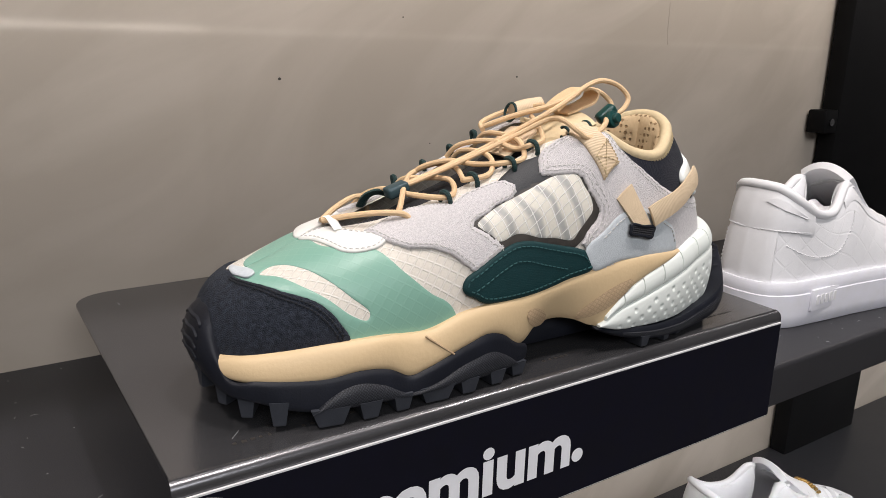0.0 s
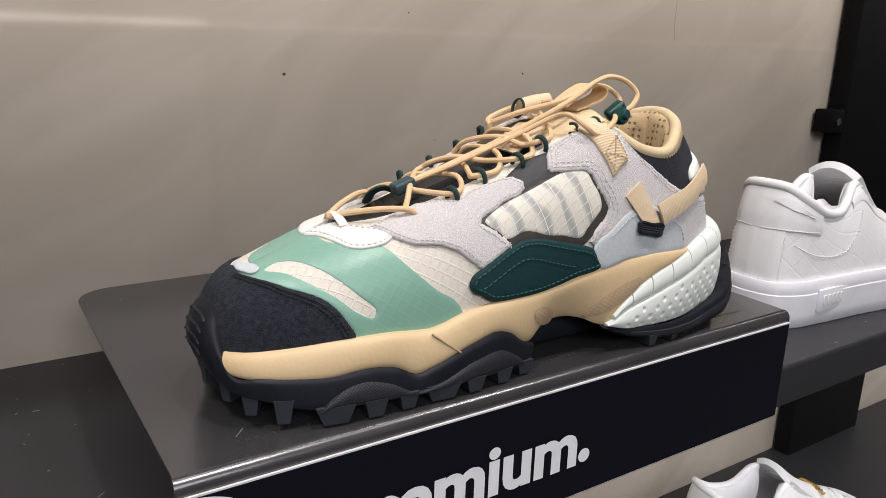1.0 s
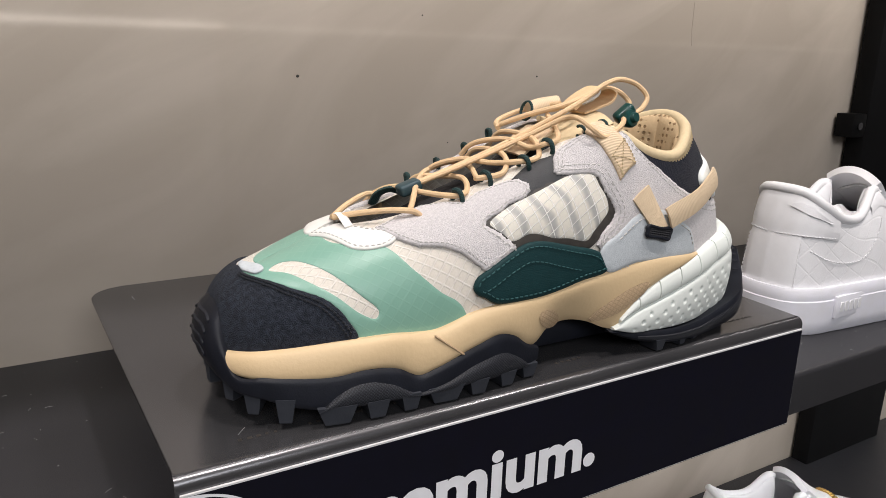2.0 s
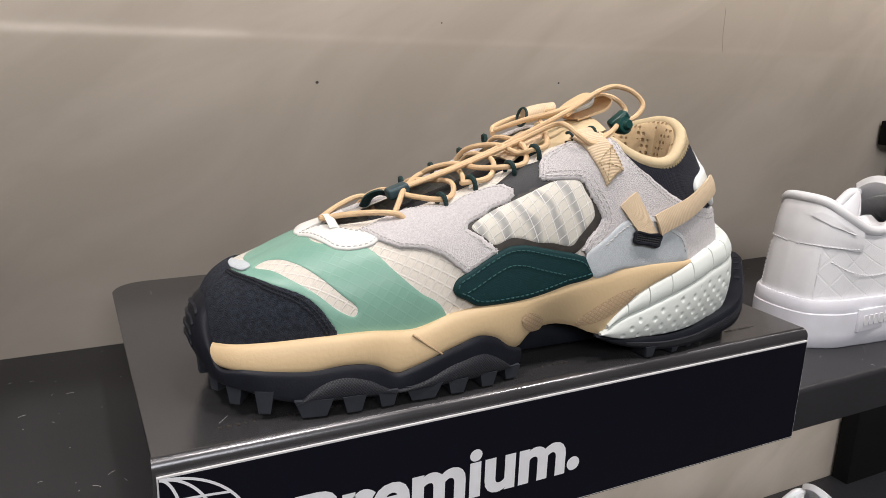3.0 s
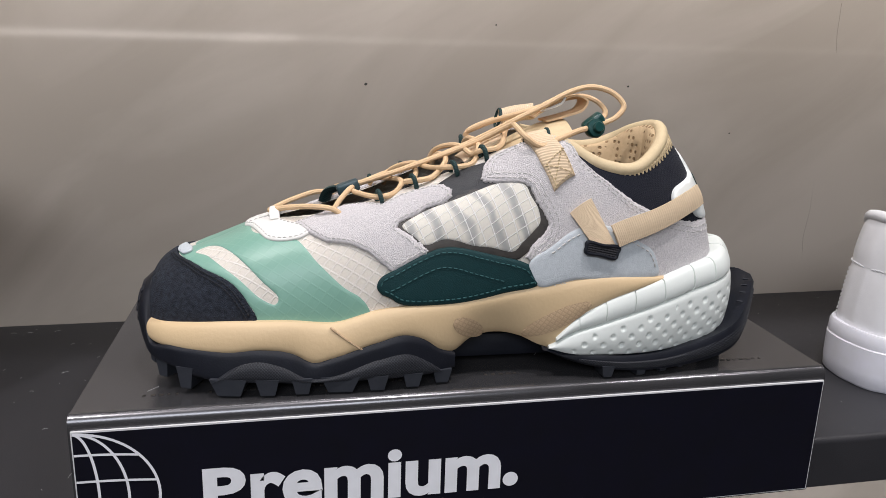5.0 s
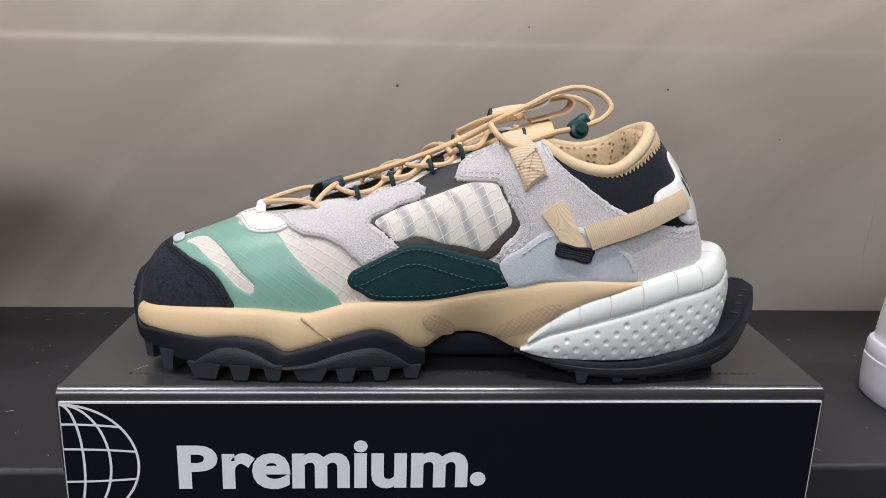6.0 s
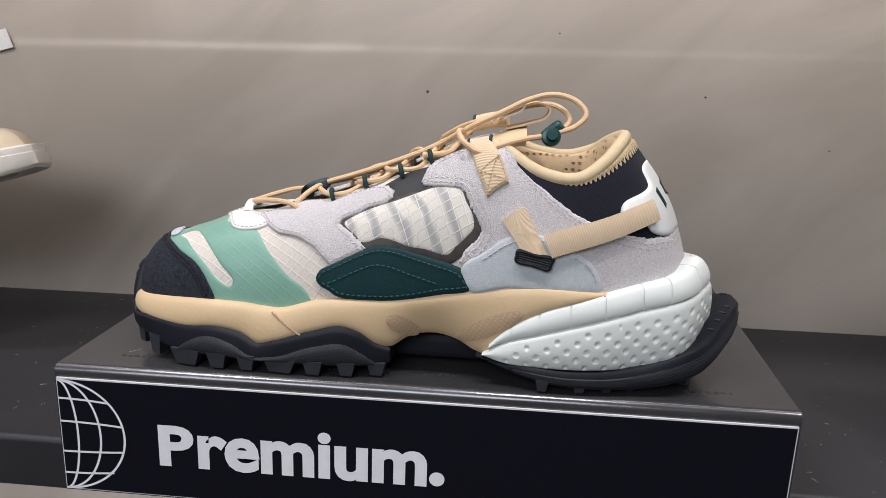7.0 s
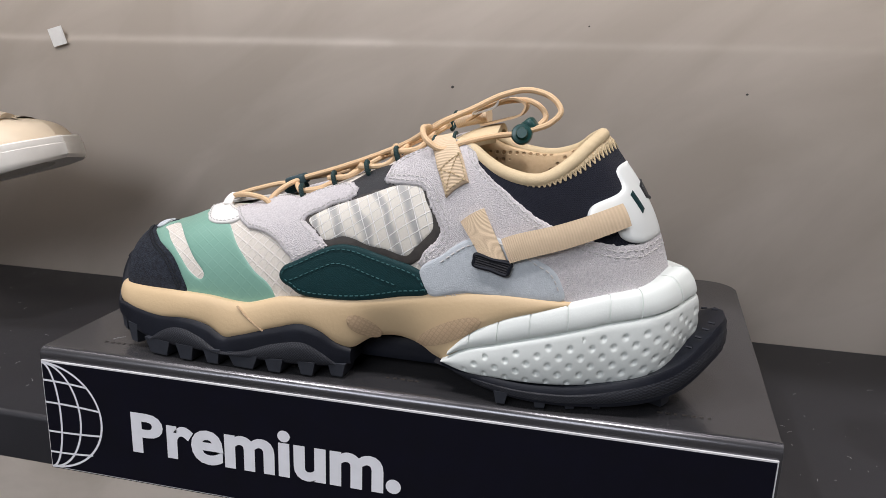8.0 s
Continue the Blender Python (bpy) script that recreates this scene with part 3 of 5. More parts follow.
FAR = [
    (0.00, .0285, .0620, 1.228, .0520, .0620, 1.2675, 1.0),
    (0.04, .0310, .0780, 1.228, .0530, .0625, 1.2675, 1.0),
    (0.08, .0390, .0910, 1.228, .0570, .0628, 1.2690, 1.0),
    (0.13, .0530, .1010, 1.228, .0650, .0630, 1.2720, 1.0),
    (0.22, .0830, .1100, 1.228, .0880, .0640, 1.2815, 1.0),
    (0.32, .1150, .1150, 1.228, .1180, .0770, 1.2870, 1.0),
    (0.42, .1470, .1160, 1.230, .1480, .0830, 1.2960, 1.0),
    (0.54, .1870, .1120, 1.234, .1870, .0880, 1.3115, 1.0),
    (0.64, .2200, .1060, 1.240, .2180, .0900, 1.3250, 1.0),
    (0.70, .2400, .1030, 1.242, .2380, .0900, 1.3300, 0.95),
    (0.77, .2640, .1020, 1.242, .2600, .0880, 1.3230, 0.8),
    (0.84, .2880, .1000, 1.242, .2800, .0870, 1.3210, 0.7),
    (0.90, .3120, .0930, 1.242, .2950, .0820, 1.3262, 0.5),
    (0.95, .3350, .0790, 1.242, .3015, .0710, 1.3322, 0.4),
    (1.00, .3480, .0510, 1.242, .3075, .0520, 1.3370, 0.35),
]
def skin(u, s):
    """The place on the upper at u and s (0 feather line, 1 top line). u: 0 toe, 1 heel along the front side; below 0 and above 1 it goes on round the back side."""
    u, s = np.broadcast_arrays(np.asarray(u, float), np.asarray(s, float))
    near = (u >= 0) & (u <= 1)
    w = np.where(u < 0, -u, np.where(u > 1, 2 - u, u))
    c = np.where(near[..., None], smooth(NEAR, w), smooth(FAR, w))
    k, a = c[..., 6], s * math.pi / 2
    hor, ver = np.maximum(s + k * (1 - np.cos(a) - s), 0) ** 1.25, s + k * (np.sin(a) - s)
    b, t = c[..., 0:3], c[..., 3:6]
    return np.concatenate([b[..., :2] + (t - b)[..., :2] * hor[..., None], b[..., 2:] + (t - b)[..., 2:] * ver[..., None]], -1)

from mathutils.geometry import delaunay_2d_cdt

shoe = thing("trail_shoe", 0.19, 0.06, TOP, "chunky tan, mint and navy trail shoe on a steel riser", "shoe")
LU, LS = 0.335, 0.092


def outward(u, s):
    """The surface normal of the upper."""
    d = 0.002
    a = skin(u + d, s) - skin(u - d, s)
    b = skin(u, np.minimum(s + d, 1.0)) - skin(u, np.minimum(s + d, 1.0) - 2 * d)
    n = np.cross(a, b)
    return n / (np.linalg.norm(n, axis=-1, keepdims=True) + 1e-12)


def patch(bm, outline, thick, lift0=0.0, holes=(), step=0.0035, samples=None, puff=0.0, smooth_line=True, fray=0.0):
    """A piece cut to an outline in (u, s), laid on the upper with a rounded edge. Returns the outline used."""
    def dense(o, n):
        q = np.asarray(o, float) * (LU, LS)
        if smooth_line:
            q = spline(q, n, closed=True)
        else:
            out = []
            for a, b in zip(q, np.roll(q, -1, 0)):
                k = max(2, int(np.linalg.norm(b - a) / (0.0009 if fray else 0.002)))
                out += [a + (b - a) * i / k for i in range(k)]
            q = np.array(out)
        if fray:
            q = q + np.random.default_rng(5).normal(0, fray, q.shape)
        return q
    per = np.asarray(outline, float) * (LU, LS)
    length = np.linalg.norm(per - np.roll(per, -1, 0), axis=1).sum()
    o = dense(outline, samples or max(40, int(length / 0.0018)))
    hs = [dense(h, 60) for h in holes]
    rings = [o, *hs]

    allp = np.vstack(rings)

    def distance(p):
        p = np.atleast_2d(p)
        return np.sqrt(((p[:, None, :] - allp[None]) ** 2).sum(-1)).min(1)

    def within(p):
        p = np.atleast_2d(p)
        ok = inside_many(p, o)
        for h in hs:
            ok &= ~inside_many(p, h)
        return ok
    pts, edges = [], []
    for r in rings:
        k = len(pts)
        pts += [tuple(p) for p in r]
        edges += [(k + i, k + (i + 1) % len(r)) for i in range(len(r))]
        # an inner ring, for the rounded edge
        t = np.roll(r, -1, 0) - np.roll(r, 1, 0)
        nn = np.stack([-t[:, 1], t[:, 0]], -1)
        nn /= np.linalg.norm(nn, axis=1)[:, None] + 1e-12
        for dd in (0.0004, 0.0011):
            for sg in (1, -1):
                c = r + nn * dd * sg
                pts += [tuple(p) for p in c[within(c) & (distance(c) > dd * 0.8)]]
    lo, hi = o.min(0), o.max(0)
    c = np.array([(a, b) for i, a in enumerate(np.arange(lo[0], hi[0], step)) for b in np.arange(lo[1] + (i % 2) * step / 2, hi[1], step)])
    pts += [tuple(p) for p in c[within(c) & (distance(c) > 0.0018)]]
    vv, _, ff, *_ = delaunay_2d_cdt([Vector(p) for p in pts], edges, [], 0, 1e-7)
    q = np.array([tuple(v) for v in vv])
    d = distance(q)
    u, s = q[:, 0] / LU, np.minimum(q[:, 1] / LS, 1.0)
    base, nrm = skin(u, s), outward(u, s)
    h = lift0 + thick * (0.35 + 0.65 * np.sqrt(np.clip(d / 0.0013, 0, 1))) + puff * np.clip(d / 0.012, 0, 1) ** 0.7
    top = base + nrm * h[:, None]
    low = base + nrm * (lift0 - 0.0004)
    lay = bm.loops.layers.uv.verify()
    tv = [bm.verts.new(p) for p in top]
    used = {}
    keep = within(np.array([q[list(f)].mean(0) for f in ff]))
    for f, ok in zip(ff, keep):
        if not ok:
            continue
        face = bm.faces.new([tv[i] for i in f])
        for lp, i in zip(face.loops, f):
            lp[lay].uv = q[i]
        for a, b in zip(f, (*f[1:], f[0])):
            key = (min(a, b), max(a, b))
            used[key] = used.get(key, 0) + 1
    lv = {}
    for (a, b), k in used.items():
        if k == 1:
            for i in (a, b):
                if i not in lv:
                    lv[i] = bm.verts.new(low[i])
            bm.faces.new((tv[a], tv[b], lv[b], lv[a]))
    for v in [v for v in bm.verts if not v.link_faces]:
        bm.verts.remove(v)
    return o / (LU, LS)


def piece(name, outline, thick, material, lift0=0.0, label="", parent=None, **kw):
    bm = bmesh.new()
    o = patch(bm, outline, thick, lift0, **kw)
    ob = part(name, bm, material, parent or shoe, label)
    return ob, o


def stitches(outline, material, parent, inset=0.0022, height=0.0012, lo=0, hi=1, closed=True, size=0.00038, gap=0.0030, name="stitching", inward=True):
    """A row of small raised stitches along an outline in (u, s)."""
    q = np.asarray(outline) * (LU, LS)
    t = np.roll(q, -1, 0) - np.roll(q, 1, 0)
    if not closed:
        t = np.gradient(q, axis=0)
    nn = np.stack([-t[:, 1], t[:, 0]], -1)
    nn /= np.linalg.norm(nn, axis=1)[:, None] + 1e-12
    area = 0.5 * np.sum(q[:, 0] * np.roll(q[:, 1], -1) - np.roll(q[:, 0], -1) * q[:, 1])
    q = q + nn * inset * (1 if (area > 0) == inward else -1)
    n = len(q)
    q = q[int(lo * n):max(int(hi * n), 2)]
    seg = np.concatenate([[0], np.cumsum(np.linalg.norm(np.diff(q, axis=0), axis=1))])
    bm = bmesh.new()
    for k in np.arange(0, seg[-1] - gap, gap):
        e = [np.array([np.interp(k + f * gap, seg, q[:, j]) for j in (0, 1)]) for f in (0.08, 0.36, 0.64)]
        p = []
        for i, x in enumerate(e):
            u, s = x[0] / LU, min(x[1] / LS, 0.999)
            p.append(skin(u, s) + outward(u, s) * (height + (0.0003 if i == 1 else 0)))
        tube(bm, p, size, 3, 5)
    if not bm.verts:
        bm.free()
        return None
    return part(name, bm, material, parent)


# upper body under the pieces
bm = bmesh.new()
uu = np.linspace(-1, 1, 261)
ss = np.linspace(0.0, 1.0, 33)
P = skin(uu[:, None], ss[None, :])
UV = np.stack(np.broadcast_arrays(uu[:, None] * LU, ss[None, :] * LS), -1)
grid(bm, P, uv=UV)
bmesh.ops.remove_doubles(bm, verts=bm.verts, dist=0.0004)
part("upper", bm, CREAM_RIPSTOP, shoe, "cream ripstop upper")

# toe cap, film, leather, suede and textile pieces, on the front side
TOECAP = [(0.03, 0.821), (0.108, 0.659), (0.149, 0.535), (0.187, 0.411), (0.206, 0.32), (0.219, 0.237), (0.23, 0.16)]
cap = [(-p[0], p[1]) for p in reversed(TOECAP)]
cap_line = [(-0.24, 0.0), *[tuple(p) for p in spline(np.array([*cap, (0.0, 0.865), *TOECAP]), 90)], (0.24, 0.0), (0.0, 0.0)]
toe, o = piece("toe_cap", cap_line, 0.0016, NAVY_SUEDE, 0.0, "dark navy suede toe cap", smooth_line=False, fray=0.0001)
cap_edge = spline(np.array(TOECAP), 120)[6:]
stitches(cap_edge, THREAD_NAVY, toe, 0.0025, 0.0019, closed=False, gap=0.0022, size=0.0005, inward=True)
stitches(cap_edge, THREAD_NAVY, toe, 0.0045, 0.0019, closed=False, gap=0.0022, size=0.0005, inward=True, name="stitching")
piece("mint_film", [(-0.05, 0.992), (-0.10, 0.86), (-0.16, 0.80), (-0.205, 0.82), (-0.20, 0.992)], 0.0005, FILM, 0.0)
piece("toe_tab", [(-0.055, 0.85), (-0.02, 0.93), (0.03, 0.95), (0.075, 0.88), (0.098, 0.78), (0.085, 0.745), (0.05, 0.80), (0.0, 0.84)], 0.0008, GREY_NUBUCK, 0.0012, "pale lilac-grey leather tab")
FILM_LINE = [(0.02, 0.80), *TOECAP, (0.235, 0.03), (0.32, 0.02), (0.41, 0.03), (0.405, 0.15), *[(0.234, 0.746), (0.283, 0.68), (0.326, 0.456), (0.365, 0.291), (0.392, 0.217)][::-1], (0.215, 0.80), (0.19, 0.995), (0.10, 0.997), (0.04, 0.97)]
OVAL = [(0.107, 0.771), (0.127, 0.817), (0.151, 0.78), (0.18, 0.664), (0.206, 0.533), (0.238, 0.377), (0.264, 0.264), (0.259, 0.227), (0.236, 0.27), (0.201, 0.416), (0.175, 0.529), (0.14, 0.685)]
piece("mint_film", FILM_LINE, 0.0005, FILM, 0.0, "translucent mint green film overlay", holes=[OVAL], step=0.003)
GHILLIE = [(0.19, 0.985), (0.208, 0.88), (0.226, 0.765), (0.24, 0.690), (0.262, 0.655), (0.298, 0.668), (0.315, 0.74), (0.30, 0.80), (0.275, 0.86), (0.256, 0.93), (0.245, 0.99)]
g, o = piece("throat_leather", GHILLIE, 0.0013, WHITE_LEATHER, 0.0004, "white leather piece at the lace throat")
stitches(o, THREAD_GREY, g, 0.002, 0.00165, size=0.0003)
far_g, o = piece("throat_leather", [(-0.19, 0.985), (-0.22, 0.80), (-0.27, 0.72), (-0.31, 0.78), (-0.26, 0.99)], 0.0013, WHITE_LEATHER, 0.0004)

eyestay, o = piece("eyestay", [(0.47, 0.70), *[(0.488, 0.753), (0.525, 0.844), (0.557, 0.896), (0.589, 0.859), (0.599, 0.624), (0.562, 0.622), (0.526, 0.622), (0.499, 0.628)][:4], (0.64, 0.80), *[(0.488, 0.753), (0.525, 0.844), (0.557, 0.896), (0.589, 0.859), (0.599, 0.624), (0.562, 0.622), (0.526, 0.622), (0.499, 0.628)][4:]], 0.0009, BLACK_LEATHER, 0.0002, "black leather eyestay")
WINDOW = [(0.457, 0.579), (0.477, 0.616), (0.502, 0.632), (0.528, 0.635), (0.565, 0.638), (0.605, 0.635), (0.636, 0.612), (0.65, 0.572), (0.657, 0.509), (0.668, 0.434), (0.67, 0.371), (0.659, 0.335), (0.644, 0.3), (0.63, 0.266), (0.591, 0.314), (0.565, 0.346), (0.539, 0.396), (0.52, 0.421), (0.491, 0.421), (0.476, 0.48)]
frame_line = [(0.448, 0.591), (0.474, 0.642), (0.5, 0.658), (0.525, 0.665), (0.562, 0.67), (0.605, 0.662), (0.642, 0.635), (0.664, 0.56), (0.683, 0.44), (0.692, 0.346), (0.68, 0.295), (0.653, 0.255), (0.633, 0.228), (0.591, 0.27), (0.565, 0.3), (0.539, 0.345), (0.522, 0.36), (0.494, 0.375), (0.465, 0.453)]
piece("window_frame", frame_line, 0.0007, DARK_TRIM, 0.0004, "dark glossy frame round the sheer window")
piece("window_panel", WINDOW, 0.0006, WINDOW_RIPSTOP, 0.0007, "sheer cream ripstop window with white grid threads", puff=0.0012)
sf, o = piece("front_suede", [(0.285, 0.838), (0.33, 0.93), (0.372, 0.972), (0.405, 0.9), (0.431, 0.815), (0.458, 0.852), (0.486, 0.841), (0.508, 0.825), (0.525, 0.785), (0.536, 0.715), (0.534, 0.655), (0.522, 0.632), (0.496, 0.642), (0.482, 0.618), (0.456, 0.606), (0.45, 0.58), (0.474, 0.484), (0.497, 0.384), (0.468, 0.352), (0.44, 0.325), (0.423, 0.39), (0.403, 0.472), (0.38, 0.535), (0.363, 0.566), (0.34, 0.591), (0.314, 0.676), (0.298, 0.76)], 0.0017, GREY_SUEDE, 0.0006, "pale grey suede front panel", smooth_line=False, fray=0.00022)
stitches(o, THREAD_GREY, sf, 0.0022, 0.00225, size=0.0003)
SM = [(0.582, 0.704), (0.591, 0.811), (0.605, 0.87), (0.645, 0.926), (0.689, 0.995), (0.727, 0.965), (0.735, 0.835), (0.756, 0.805), (0.779, 0.768), (0.801, 0.7), (0.824, 0.635), (0.844, 0.588), (0.872, 0.532), (0.898, 0.478), (0.926, 0.437), (0.955, 0.42), (1, 0.43), (1.1, 0.43), (1.2, 0.48), (1.22, 0.05), (1, 0.04), (0.85, 0.04), (0.7, 0.06), (0.675, 0.124), (0.658, 0.205), (0.648, 0.235), (0.657, 0.277), (0.676, 0.321), (0.682, 0.358), (0.674, 0.421), (0.665, 0.465), (0.656, 0.553), (0.647, 0.582), (0.608, 0.632), (0.588, 0.668)]
navy, o = piece("collar_knit", [(0.70, 0.60), (0.715, 0.93), (0.78, 0.94), (0.86, 0.94), (0.93, 0.94), (1.0, 0.94), (1.07, 0.94), (1.2, 0.94), (1.3, 0.93), (1.3, 0.3), (1.0, 0.3), (0.85, 0.3)], 0.0008, NAVY_KNIT, 0.0002, "dark navy knit collar")
sm, o = piece("ankle_suede", SM, 0.0017, GREY_SUEDE, 0.0008, "pale grey suede ankle and heel panel", smooth_line=False, fray=0.00022)
stitches(o, THREAD_GREY, sm, 0.0026, 0.00245, size=0.0003)
stitches(o, THREAD_GREY, sm, 0.0052, 0.00245, size=0.0003)
far, o = piece("back_suede", [(-0.30, 0.10), (-0.30, 0.80), (-0.36, 0.97), (-0.45, 0.93), (-0.56, 0.96), (-0.68, 0.985), (-0.76, 0.75), (-0.85, 0.50), (-0.85, 0.05), (-0.55, 0.05)], 0.0017, GREY_SUEDE, 0.0006, "pale grey suede panel")
GREEN = [(0.417, 0.264), (0.423, 0.308), (0.446, 0.335), (0.483, 0.371), (0.514, 0.384), (0.545, 0.358), (0.579, 0.305), (0.611, 0.258), (0.642, 0.22), (0.656, 0.195), (0.67, 0.119), (0.613, 0.105), (0.568, 0.105), (0.514, 0.118), (0.454, 0.155), (0.437, 0.195), (0.423, 0.226)]
gr, o = piece("side_wing", GREEN, 0.0018, GREEN_TWILL, 0.0016, "bottle green twill wing with stitched border", step=0.003)
stitches(o, THREAD_GREEN, gr, 0.0022, 0.0036)
stitches(o, THREAD_GREEN, gr, 0.0085, 0.0036, lo=0.05, hi=0.46)
pn, o = piece("quarter_panel", [(0.653, 0.195), (0.657, 0.222), (0.687, 0.266), (0.722, 0.352), (0.761, 0.435), (0.801, 0.428), (0.827, 0.377), (0.847, 0.333), (0.858, 0.258), (0.861, 0.182), (0.835, 0.17), (0.801, 0.17), (0.73, 0.14), (0.67, 0.11)], 0.0011, GREY_NUBUCK, 0.0024, "smooth pale blue-grey leather quarter panel")
stitches(o, THREAD_GREY, pn, 0.0022, 0.0036, lo=0.1, hi=0.58)

# webbing: lace tab, strap, buckle
tabp = [(0.657, 0.955), (0.692, 0.985), (0.706, 0.83), (0.722, 0.64), (0.690, 0.513), (0.674, 0.68)]
tab, o = piece("lace_tab", tabp, 0.0016, TAB_WEB, 0.0028, "tan ribbed webbing tab", smooth_line=False)
B = np.array([(0.6790, 0.665), (0.7065, 0.80), (0.7200, 0.645), (0.6910, 0.530)])
for line in ((0, 1, 2, 3, 0), (0, 2), (1, 3)):
    q = np.vstack([np.linspace(B[a], B[b], 14) for a, b in zip(line, line[1:])])
    stitches(q, THREAD_TAN, tab, 0.0006, 0.0046, closed=False, size=0.0003, gap=0.0022)
bm = bmesh.new()
p0, p1 = skin(0.657, 0.967), skin(0.692, 0.985)
for k in (p0, p1):
    k += np.array((0, -0.003, 0.001))
ln = (p1 - p0)
arc = [(math.cos(a), math.sin(a)) for a in np.linspace(-2.2, 2.2, 12)]
rows = np.array([[p0 + ln * f + np.array((0.0, 0.0042 - 0.0042 * c, 0.0032 * s + 0.0015)) for c, s in arc] for f in np.linspace(0, 1, 6)])
uvt = np.zeros((6, 12, 2)); uvt[..., 0] = np.linspace(0, 0.02, 12)[None, :]; uvt[..., 1] = np.linspace(0, 0.012, 6)[:, None]
grid(bm, rows, uv=uvt)
thicken(bm, 0.0008)
part("tab_loop", bm, TAN_WEB, tab)
bm = bmesh.new()
for f in (0.0, 1.0):
    tube(bm, [p0 + ln * f + np.array((0.0, 0.0042 - 0.0040 * c, 0.0030 * s + 0.0015)) for c, s in arc], 0.0009, 20, 6)
part("loop_edge", bm, GREEN_CORD, tab, "bottle green bound edge")



def strap(name, a, b, lift_a, lift_b, parent, mid=None):
    """A flat webbing band from edge a to edge b, each a pair of (u, s)."""
    n, w = 24, 7
    rows, uv = [], []
    for i in range(n):
        f = i / (n - 1)
        row, ruv = [], []
        for j in range(w):
            g = j / (w - 1)
            e0 = np.array(a[0]) * (1 - g) + np.array(a[1]) * g
            e1 = np.array(b[0]) * (1 - g) + np.array(b[1]) * g
            q = e0 * (1 - f) + e1 * f
            if mid:
                em = np.array(mid[0]) * (1 - g) + np.array(mid[1]) * g
                q = e0 * (1 - f) * (1 - 2 * f) + em * 4 * f * (1 - f) + e1 * f * (2 * f - 1)
            h = lift_a * (1 - f) + lift_b * f + 0.0006 * math.sin(math.pi * g)
            row.append(skin(q[0], q[1]) + outward(q[0], q[1]) * h)
            ruv.append((f * 0.05, g * 0.012))
        rows.append(row), uv.append(ruv)
    bm = bmesh.new()
    grid(bm, np.array(rows), uv=np.array(uv))
    thicken(bm, 0.0013)
    return part(name, bm, TAN_WEB, parent)


SA, SB = [(0.713, 0.421), (0.747, 0.56), (0.787, 0.333), (0.742, 0.333)], [(0.776, 0.447), (0.850, 0.582), (0.940, 0.632), (0.942, 0.520), (0.858, 0.448), (0.790, 0.342)]
strap("short_strap", (SA[0], SA[1]), (SA[3], SA[2]), 0.0034, 0.0058, shoe)
strap("heel_strap", (SB[0], SB[5]), (SB[2], SB[3]), 0.0056, 0.0050, shoe, (SB[1], SB[4]))
BK = [(0.739, 0.318), (0.791, 0.333), (0.785, 0.278), (0.737, 0.273)]
bm = bmesh.new()
c = [skin(*p) + outward(*p) * 0.0056 for p in BK]
c = [np.array(p) for p in c]
tube(bm, [c[0], (c[0] + c[1]) / 2, c[1], (c[1] + c[2]) / 2, c[2], (c[2] + c[3]) / 2, c[3], (c[3] + c[0]) / 2], 0.0011, 48, 8, closed=True)
buckle = part("buckle", bm, BLACK_RUBBER, shoe, "black plastic strap ring")
bm = bmesh.new()
for k in range(4):
    f = 0.15 + 0.23 * k
    a, b = c[0] + (c[3] - c[0]) * f, c[1] + (c[2] - c[1]) * f
    tube(bm, [a, (a + b) / 2 + np.array((0, 0.0004, 0)), b], 0.0010, 10, 6)
part("loop_cord", bm, BLACK_MESH, buckle)

def stand_off(bm, k):
    """Bends the upper part of the heel clip away from the heel."""
    for v in bm.verts:
        f = max(0.0, (v.co.z - 1.298) / 0.03)
        v.co.x += k * f ** 1.3 - 0.0012
        v.co.z = min(v.co.z, 1.298) + max(0.0, v.co.z - 1.298) * 0.80


# heel clip of white plastic, standing off the heel
CL = [(0.958, 0.733), (0.914, 0.692), (0.904, 0.65), (0.928, 0.54), (0.928, 0.454)]
clip_line = [CL[0], CL[1], CL[2], (0.902, 0.58), (0.930, 0.53), (0.937, 0.46), (0.955, 0.42), (1.0, 0.415), (1.05, 0.44), (1.10, 0.60), (1.09, 0.68), (1.06, 0.76), (1.035, 0.86), (1.0, 0.88), (0.965, 0.86)]
bm = bmesh.new()
patch(bm, clip_line, 0.0022, 0.0022, step=0.0025)
stand_off(bm, 0.0022)
heel_clip = part("heel_clip", bm, WHITE_PLASTIC, shoe, "glossy white plastic heel clip")
bm = bmesh.new()
patch(bm, [(u * 0.94 + 0.06, s * 0.94 + 0.035) for u, s in clip_line], 0.0004, 0.0011, step=0.003)
stand_off(bm, 0.0018)
part("clip_lining", bm, YELLOW_PLASTIC, heel_clip, "pale yellow inner face")
def clip_mark(name, pts, material):
    bm = bmesh.new()
    patch(bm, pts, 0.0006, 0.0043, step=0.002, smooth_line=False)
    stand_off(bm, 0.0022)
    return part(name, bm, material, heel_clip)
clip_mark("slot_mark", [(0.962, 0.68), (0.970, 0.70), (0.978, 0.57), (0.970, 0.55)], GREEN_TWILL)
clip_mark("emblem", [(0.99, 0.70), (1.0, 0.73), (1.02, 0.74), (1.035, 0.69), (1.02, 0.62), (1.0, 0.60), (0.992, 0.62)], BLACK_LEATHER)

